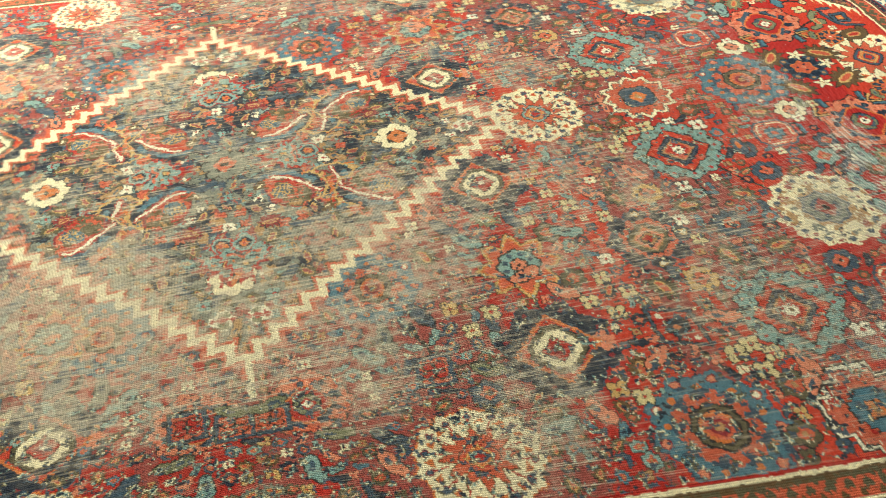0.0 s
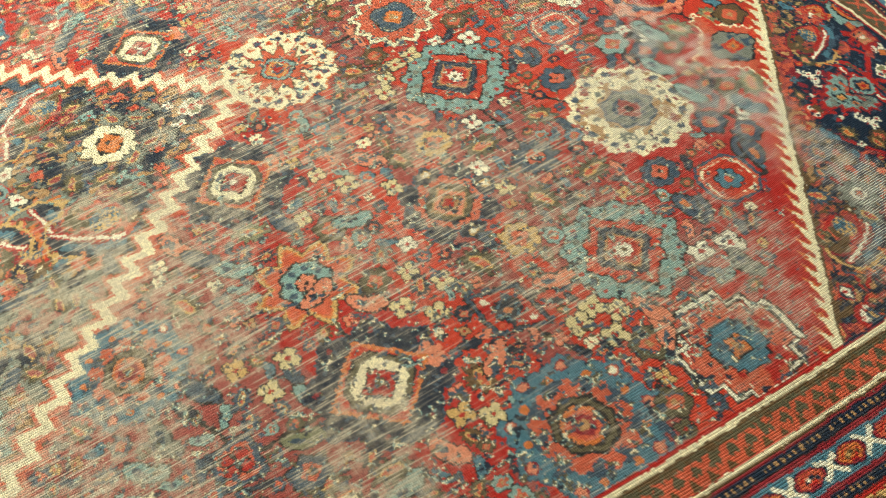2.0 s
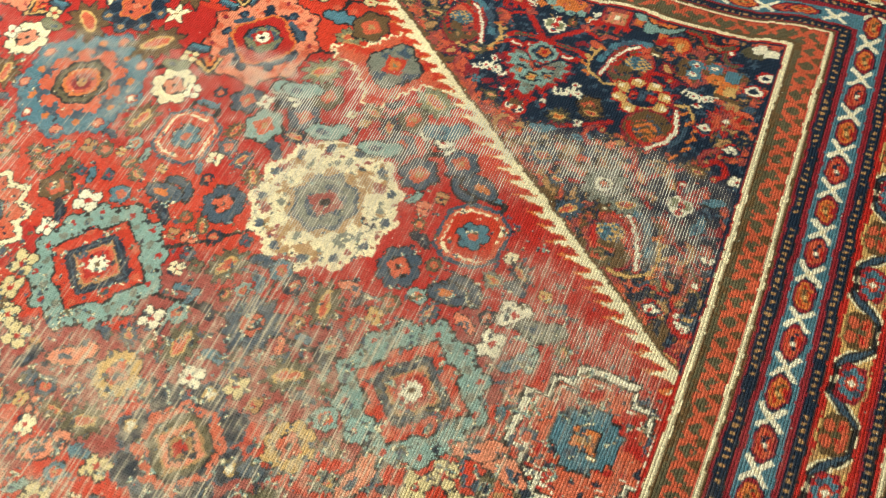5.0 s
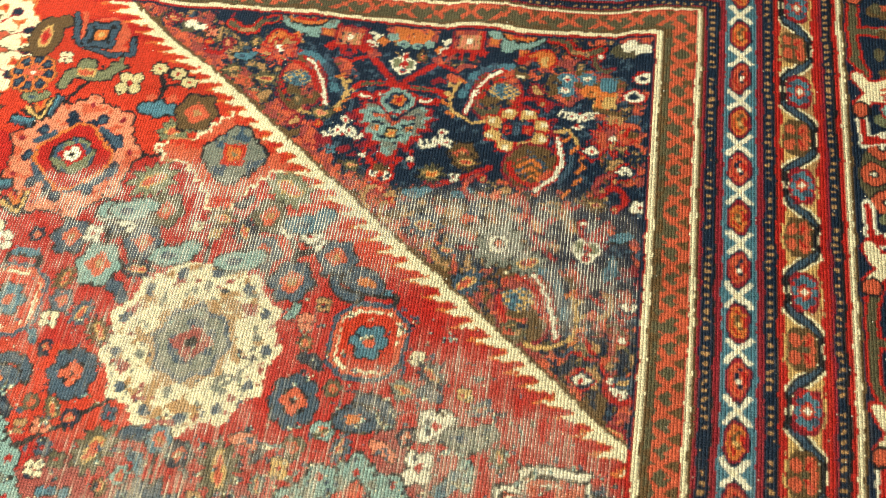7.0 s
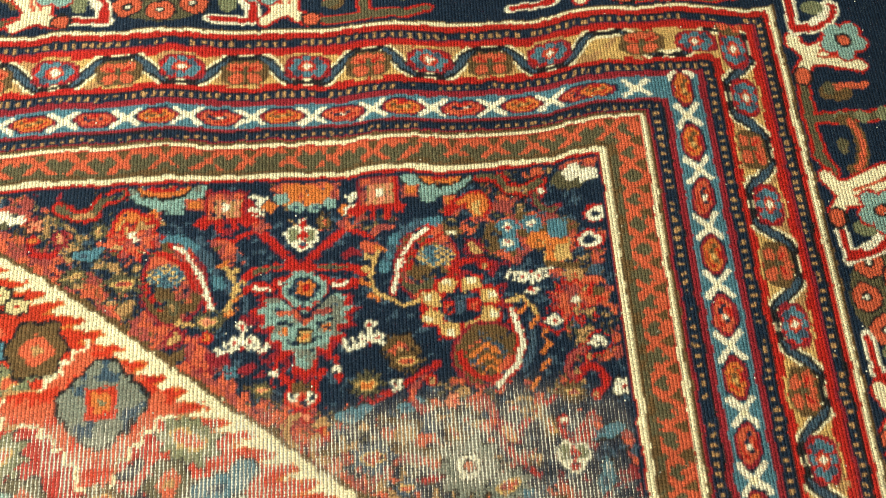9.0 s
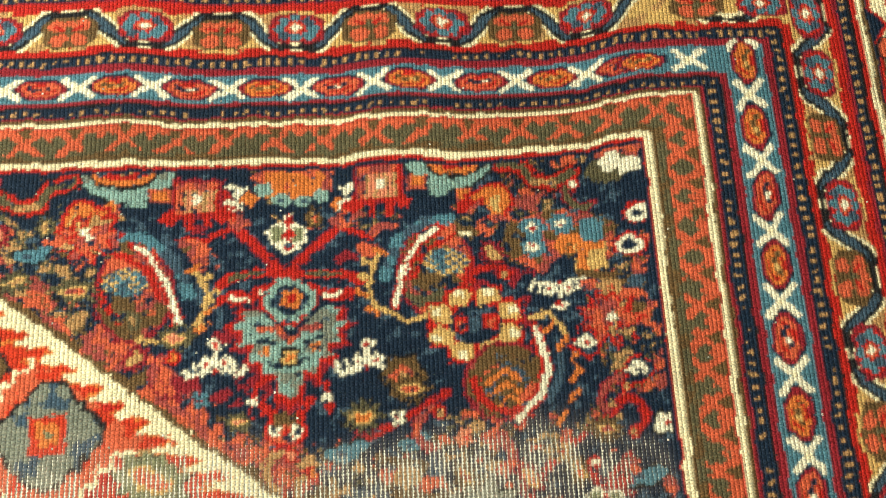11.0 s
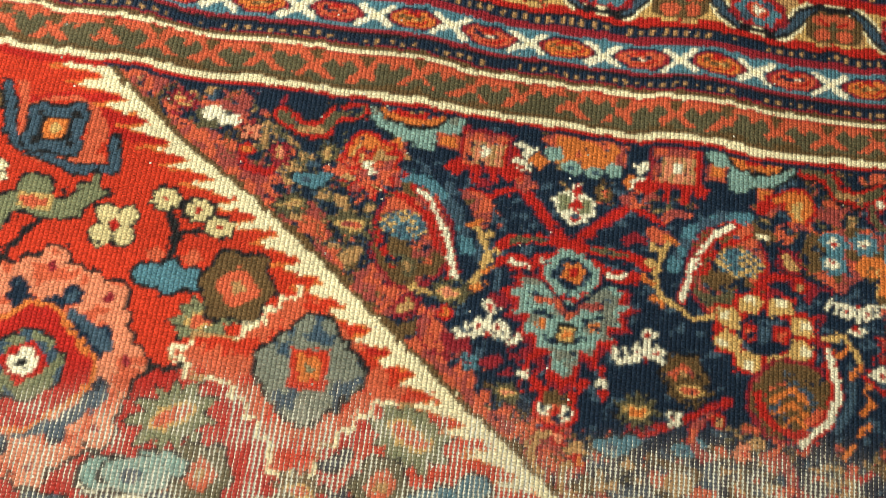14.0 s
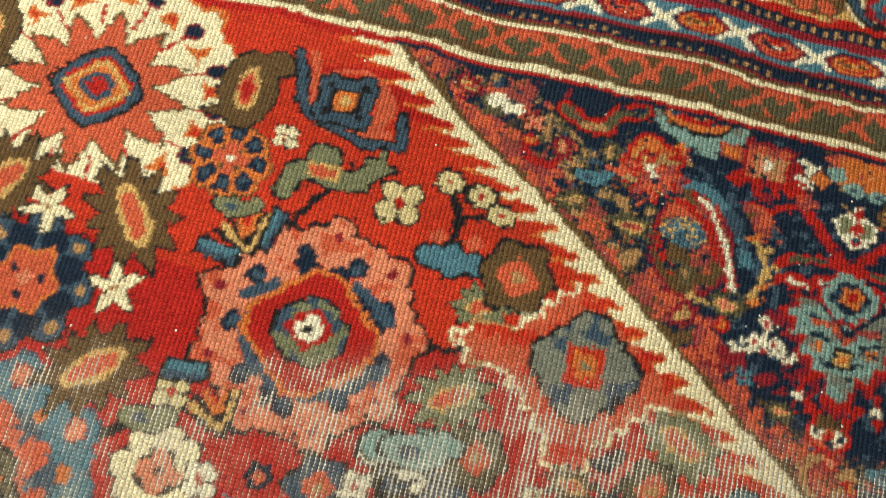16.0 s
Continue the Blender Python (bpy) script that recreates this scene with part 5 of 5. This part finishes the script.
# small buds that fill what is left between the large flowers
filler = random.Random(11)
count = 0
for _ in range(26000):
    x, y = filler.uniform(-838, -20), filler.uniform(-1440, -30)
    u, v = unskew(x, y)
    i, j = int((u - UU[0]) / K), int((v - VV[0]) / K)
    w = (slice(j - 5, j + 6), slice(i - 5, i + 6))
    if not (pid[w] == FIELD).all() or EDGE[j, i] > -66 or (y > -330 and x < -480):
        continue
    pick = filler.random()
    if pick < 0.3:
        motif("small_bud", F, x, y, 26, butterfly, filler.choice(["cream", "tan", "gold", "pink", "slate", "olive"]), filler.uniform(0.42, 0.7), own_part="near")
    elif pick < 0.55:
        motif("small_bud", F, x, y, 40, leaf_bud, filler.choice(["olive", "brown", "slate", "navy", "grey"]), "coral", filler.uniform(0.36, 0.62), turn=filler.uniform(0, 180), own_part="near")
    elif pick < 0.75:
        motif("small_bud", F, x, y, 30, ring_flower, filler.choice(["slate", "navy", "olive", "blue", "teal"]), filler.uniform(0.36, 0.62), own_part="near")
    else:
        motif("small_bud", F, x, y, 40, pink_leaf, filler.choice(["teal", "slate", "pink", "blue", "navy"]), filler.uniform(0.36, 0.62), turn=filler.uniform(0, 180), own_part="near")
    count += 1
    if count > 1000:
        break

motif("cream_line", F, -372, -1412, 110, stem, 86, 0, "cream", 6, own_part=False)

# the medallion: flowers, bent leaves and vines, much faded
motif("eight_petals", MED, -838, -1115, 60, eight_petals, "cream", "orange", 1.5)
motif("eight_petals", MED, -1144, -1480, 60, eight_petals, "cream", "orange", 1.5)
motif("eight_petals", MED, -838, -1450, 70, eight_petals, "grey", "coral", 1.6)
motif("eight_petals", MED, -715, -1598, 50, eight_petals, "cream", "blue", 1.2)
motif("curved_leaf", MED, -950, -1260, 100, boteh, turn=60, s=1.3)
motif("curved_leaf", MED, -690, -1190, 100, boteh, turn=-60, s=1.3)
motif("curved_leaf", MED, -740, -1320, 100, boteh, turn=120, s=1.3)
motif("pendant_palmette", MED, -838, -1300, 120, pendant)
motif("pendant_palmette", MED, -600, -1450, 120, pendant, turn=90)
motif("heart_flower", MED, -838, -980, 34, heart_flower)
motif("heart_flower", MED, -440, -1450, 34, heart_flower)
count = 0
for _ in range(6000):
    x, y = filler.uniform(-838, -380), filler.uniform(-1450, -930)
    u, v = unskew(x, y)
    i, j = int((u - UU[0]) / K), int((v - VV[0]) / K)
    w = (slice(j - 5, j + 6), slice(i - 5, i + 6))
    if stair[j, i] > -30 or not (pid[w] == MED).all():
        continue
    pick = filler.random()
    if pick < 0.35:
        motif("small_bud", MED, x, y, 26, butterfly, filler.choice(["white", "coral", "teal", "grey", "tan", "rose"]), filler.uniform(0.5, 0.85), own_part="near")
    elif pick < 0.7:
        motif("small_bud", MED, x, y, 44, leaf_bud, filler.choice(["grey", "olive", "wine", "teal", "navy"]), "rose", filler.uniform(0.5, 0.9), turn=filler.uniform(0, 180), own_part="near")
    else:
        motif("small_bud", MED, x, y, 44, pink_leaf, filler.choice(["grey", "rose", "slate", "tan", "navy"]), filler.uniform(0.6, 1.0), turn=filler.uniform(0, 180), own_part="near")
    count += 1
    if count > 480:
        break

# leaves and buds between the corner pieces' larger flowers
count = 0
for _ in range(6000):
    x, y = filler.uniform(-640, -4), filler.uniform(-500, -8)
    i, j = int((x - UU[0]) / K), int((y - VV[0]) / K)
    w = (slice(j - 5, j + 6), slice(i - 5, i + 6))
    if EDGE[j, i] < 16 or not (pid[w] == SPANDRELS[1, 1]).all() or (open_ground[j, i] and filler.random() < 0.75):
        continue
    pick = filler.random()
    if pick < 0.5:
        motif("curl", CO, x, y, 30, curl, filler.choice(["red", "red", "coral", "coral", "olive", "tan"]), filler.choice(["tan", "pink", "orange", "white"]), turn=filler.uniform(0, 360), own_part="near")
    elif pick < 0.8:
        motif("small_leaf", CO, x, y, 40, leaf_bud, filler.choice(["wine", "slate", "olive", "brown"]), filler.choice(["coral", "pink", "tan"]), filler.uniform(0.36, 0.5), turn=filler.uniform(0, 180), own_part="near")
    else:
        motif("small_bud", CO, x, y, 26, butterfly, filler.choice(["coral", "tan", "blue", "pink"]), filler.uniform(0.35, 0.5), own_part="near")
    count += 1
    if count > 230:
        break

# ---- the weaver's hand: outlines wander by a knot or two ----
give = np.where(D > -8, 0.95, np.where((EDGE > 0) | (GV > -330), 0.8, np.where(stair < -17, 2.2, 1.0)))
du = give * 2.6 * (grain(17, 41) - 0.5) * 2 + give * 0.8 * (grain(6, 42) - 0.5) * 2
dv = give * 2.6 * (grain(17, 43) - 0.5) * 2 + give * 0.8 * (grain(6, 44) - 0.5) * 2
out_of_line = RNG.integers(-1, 2, (2, NV // 2 + 1, NU // 2 + 1)) * (RNG.random((2, NV // 2 + 1, NU // 2 + 1)) < np.array([0.26, 0.26])[:, None, None])
ragged = out_of_line.repeat(2, 1).repeat(2, 2)[:, :NV, :NU] * (D < -8)      # single knots of the field tied out of line
jj = np.clip(np.arange(NV)[:, None] + np.round(dv / K).astype(int) + ragged[0], 0, NV - 1)
ii = np.clip(np.arange(NU)[None, :] + np.round(du / K).astype(int) + ragged[1], 0, NU - 1)
col, pid = col[jj, ii], pid[jj, ii]

# the corner pieces' rusty leaves are broken up by the navy ground
corner_area = (D < -8) & (EDGE > 12)
speckle = grain(6.5, 61)
for wool_name, level in (("coral", 0.70), ("tan", 0.74), ("brown", 0.70), ("olive", 0.70), ("teal", 0.76), ("orange", 0.76), ("red", 0.74)):
    fill(corner_area & (col == INDEX[wool_name]) & (speckle > level), "navy")
fill(corner_area & (col == INDEX["navy"]) & (grain(7, 62) > 0.68), "slate")
fill((D < -8) & (EDGE > 3) & (col == INDEX["coral"]) & (grain(8, 63) < 0.50), "rose")

# odd knots of other wools scattered through the old field
odd = (D < -8) & (EDGE < -30) & (stair > 28) & (grain(7, 51) > 0.665 - 0.05 * smooth(-420, -150, GU) + 0.10 * smooth(-700, -380, GV))
odd &= GV < -380
which = grain(12, 52)
for low, high, wool_name in ((0, 0.40, "navy"), (0.40, 0.46, "teal"), (0.46, 0.50, "cream"), (0.50, 0.59, "olive"), (0.59, 1.1, "slate")):
    fill(odd & (which >= low) & (which < high), wool_name)

# ---- wear: the pile rubbed down to the cotton in places ----
def patch(x, y, rx, ry, much, soft=0.5):
    u, v = unskew(x, y)
    q = np.hypot((GU - u) / rx, (GV - v) / ry) + (rag - 0.5) * 0.7
    return much * (1 - smooth(1 - soft, 1 + soft, q))


rag, fine = grain(70, 21), grain(22, 22)


def even(g):
    """The same noise spread evenly over 0 to 1."""
    return np.clip((g - g.mean()) / (3.4 * g.std()) + 0.5, 0, 1)


def threads(seed, long, across_rows):
    """Thin marks one thread wide and about that many knots long: 0, and up to 1 on the few that stand out."""
    n, m = (NV, NU) if not across_rows else (NU, NV)
    g = np.random.default_rng(seed).random((n // long + 3, m))
    y = np.arange(n) / long + np.random.default_rng(seed + 1).random(m)[:, None]
    lo, f = y.astype(int).T, (y % 1).T
    at = np.arange(m)[None, :]
    v = g[lo, at] * (1 - f) + g[lo + 1, at] * f
    v = np.clip((v - 0.66) / 0.25, 0, 1)
    return v.T if across_rows else v


streak_v, streak_h = threads(23, 22, False), threads(24, 18, True)
worn = (0.10 + 0.34 * smooth(0.38, 0.72, grain(150, 25))) * smooth(230, 420, -GV) * (0.30 + 0.70 * smooth(-100, -480, GU))
for p in ((-440, -300, 190, 90, 0.56), (-448, -420, 130, 90, 0.50), (-150, -265, 130, 48, 0.75), (-560, -720, 110, 70, 0.50), (-480, -860, 150, 90, 0.45),
          (-130, -500, 110, 60, 0.60), (-330, -620, 220, 150, 0.42), (-160, -1020, 130, 90, 0.55), (-560, -1330, 200, 200, 0.34), (-838, -1450, 330, 370, 0.16), (-610, -1370, 180, 200, 0.28), (-800, -345, 170, 55, 0.40), (-610, -285, 80, 36, 0.5), (-700, -400, 120, 60, 0.4),
          (-470, -1640, 220, 160, 0.85), (-420, -1420, 160, 140, 0.60), (-330, -1250, 150, 110, 0.60), (-480, -1130, 120, 110, 0.60), (-600, -300, 60, 40, 0.45), (-900, -1640, 200, 120, 0.35),
          (-1150, -1620, 120, 100, 0.6), (-600, -1150, 160, 120, 0.60), (-640, -1050, 120, 80, 0.55), (-540, -120, 40, 40, 0.2), (-60, -330, 60, 60, 0.5), (-190, -455, 100, 55, 0.55),
          (-520, -1760, 150, 150, 0.95), (-470, -1600, 120, 90, 0.80), (-580, -1230, 90, 120, 0.70), (-380, -1540, 110, 70, 0.70), (-600, -1640, 90, 80, 0.80)):
    worn = np.maximum(worn, patch(*p))
worn = np.maximum(worn, 0.13 * smooth(380, 520, -GV))
worn *= 1 - 0.9 * smooth(-262, -214, GV + 26 * (rag - 0.5))
worn *= np.where(D > -8, 0.35, 1.0)
worn = worn * (0.55 + 0.9 * even(grain(13, 26)))
speck = RNG.random(worn.shape)
rub = 0.86 + 0.8 * streak_v + 0.25 * streak_h + 0.10 * (speck - 0.5) + 0.45 * (even(grain(7, 27, su=0.6, sv=2.2)) - 0.5)
worn = np.clip(worn * rub * 0.66, 0, 0.48)
worn = np.maximum(worn, 0.6 * (RNG.random(worn.shape) < np.where(D < -8, 0.0004 + 0.0010 * smooth(200, 330, -GV), 0.0006)))

# dyes: a tone for every knot, and slow changes from row to row where the wool was dyed in batches
tone = 1 + 0.12 * (RNG.random((NV, NU, 1)) - 0.5) + 0.30 * (grain(90, 31, su=2.0, sv=0.4)[..., None] - 0.5) + 0.16 * (fine[..., None] - 0.5)
dyed = np.clip(PALETTE[col] * tone, 0, 1)
# towards the middle the pile is rubbed pale all through rather than down to the bare threads
rubbed = 0.45 * smooth(300, 420, -GV) + 0.55 * smooth(500, 680, -GV)
pale = np.clip(worn * (0.24 + 1.25 * worn + 1.0 * streak_v) * rubbed * 1.4, 0, 0.8)[..., None]
dyed = dyed * (1 - pale) + np.array([0.60, 0.52, 0.38]) * pale
worn = worn * (1 - 0.86 * rubbed)


soft = np.pad(dyed, ((1, 1), (1, 1), (0, 0)), mode="edge")
soft = (soft[:-1, :-1] + soft[1:, :-1] + soft[:-1, 1:] + soft[1:, 1:]) / 4      # at the knots' corners: neighbours run together


# ---- the carpet's mesh: one quad a knot, one object a motif ----
def lie(u, v):
    """Where a point of the drawing lies, in metres: skewed, its edges bowed, on slight waves."""
    x, y = u.copy(), v + 0.05 * np.where(v > -1700, -v, np.maximum(0, 3400 + v)) / 1000 * (u - UC)
    far = np.abs(v - VC)
    bow = -66 * np.clip((1050 - far) / 1050, 0, 1) ** 1.6
    side = smooth(-330, -30, np.abs(u - UC) + UC) * np.sign(u - UC)
    x = x + bow * side
    end = smooth(-150, -20, far + VC) * np.sign(v - VC)
    fold = np.abs(u - UC) + UC
    y = y + end * (-13 * smooth(0, 110, -fold) + 2.2 * np.sin(fold / 41.0) * smooth(-40, 60, far + VC) + 1.4 * np.sin(fold / 17.0 + 1))
    z = 1.2 * np.sin(u / 130.0) * np.cos(v / 170.0) + end * 1.8 * np.sin(fold / 38.0)
    return np.stack([x, y, z], -1) / 1000.0


NEAR = (GU > -1170) & (GU < 320) & (GV > -1800) & (GV < 260)
block = NEAR.reshape(NV // 3, 3, NU // 3, 3).all((1, 3))
NEAR = np.repeat(np.repeat(block, 3, 0), 3, 1)
jf, If = np.nonzero(NEAR)
jc, ic = np.nonzero(~block)
J = np.r_[jf, jc * 3]
I = np.r_[If, ic * 3]
size = np.r_[np.ones(len(jf), int), np.full(len(jc), 3)]
cj, ci = J + size // 2, I + size // 2
owner = pid[cj, ci]
order = np.argsort(owner, kind="stable")
J, I, size, cj, ci, owner = (a[order] for a in (J, I, size, cj, ci, owner))
gi = np.stack([I, I + size, I + size, I], 1)
gj = np.stack([J, J, J + size, J + size], 1)
spots = lie(UU[0] - K / 2 + gi * K, VV[0] - K / 2 + gj * K)
face_dye = np.concatenate([dyed[cj, ci], np.ones((len(cj), 1))], 1).astype(np.float32)
face_worn = worn[cj, ci].astype(np.float32)
knot = (np.stack([gi / PITCH[0], gj / PITCH[1]], -1) * K).astype(np.float32)

carpet = tagged(new("carpet"), "large worn antique wool carpet, red field, navy corners and patterned borders", "carpet")
bm = bmesh.new()
box_mesh(bm, -1, 1, -1, 1, 0, 1)
backing = part("backing", bm, COTTON, carpet, "woven cotton backing of the carpet")
for vert in backing.data.vertices:
    q = lie(np.array([UC + (HALF_U - 6) * vert.co.x]), np.array([VC + (HALF_V - 6) * vert.co.y]))[0]
    vert.co = (q[0], q[1], -0.0115 if vert.co.z < 0.5 else -0.004)

made, starts = {}, np.searchsorted(owner, np.arange(len(PARTS) + 1))
for k, (name, parent, label) in enumerate(PARTS):
    a, b = starts[k], starts[k + 1]
    if b == a:
        continue
    n = b - a
    ids, first, inverse = np.unique((gj[a:b] * (NU + 1) + gi[a:b]).reshape(-1), return_index=True, return_inverse=True)
    me = bpy.data.meshes.new(name)
    me.vertices.add(len(ids))
    me.loops.add(4 * n)
    me.polygons.add(n)
    me.vertices.foreach_set("co", spots[a:b].reshape(-1, 3)[first].reshape(-1).astype(np.float32))
    me.loops.foreach_set("vertex_index", inverse.reshape(-1).astype(np.int32))
    me.polygons.foreach_set("loop_start", np.arange(0, 4 * n, 4, dtype=np.int32))
    me.update(calc_edges=True)
    me.uv_layers.new(name="knot").data.foreach_set("uv", knot[a:b].reshape(-1))
    me.attributes.new("dye", "FLOAT_COLOR", "FACE").data.foreach_set("color", face_dye[a:b].reshape(-1))
    rgba = np.ones((len(ids), 4), np.float32)
    rgba[:, :3] = soft[ids // (NU + 1), ids % (NU + 1)]
    me.attributes.new("dye_blend", "FLOAT_COLOR", "POINT").data.foreach_set("color", rgba.reshape(-1))
    me.attributes.new("worn", "FLOAT", "FACE").data.foreach_set("value", face_worn[a:b])
    me.materials.append(WOOL)
    ob = new(name, me)
    ob.parent = made[parent] if parent is not None and parent in made else carpet
    tagged(ob, label)
    made[k] = ob
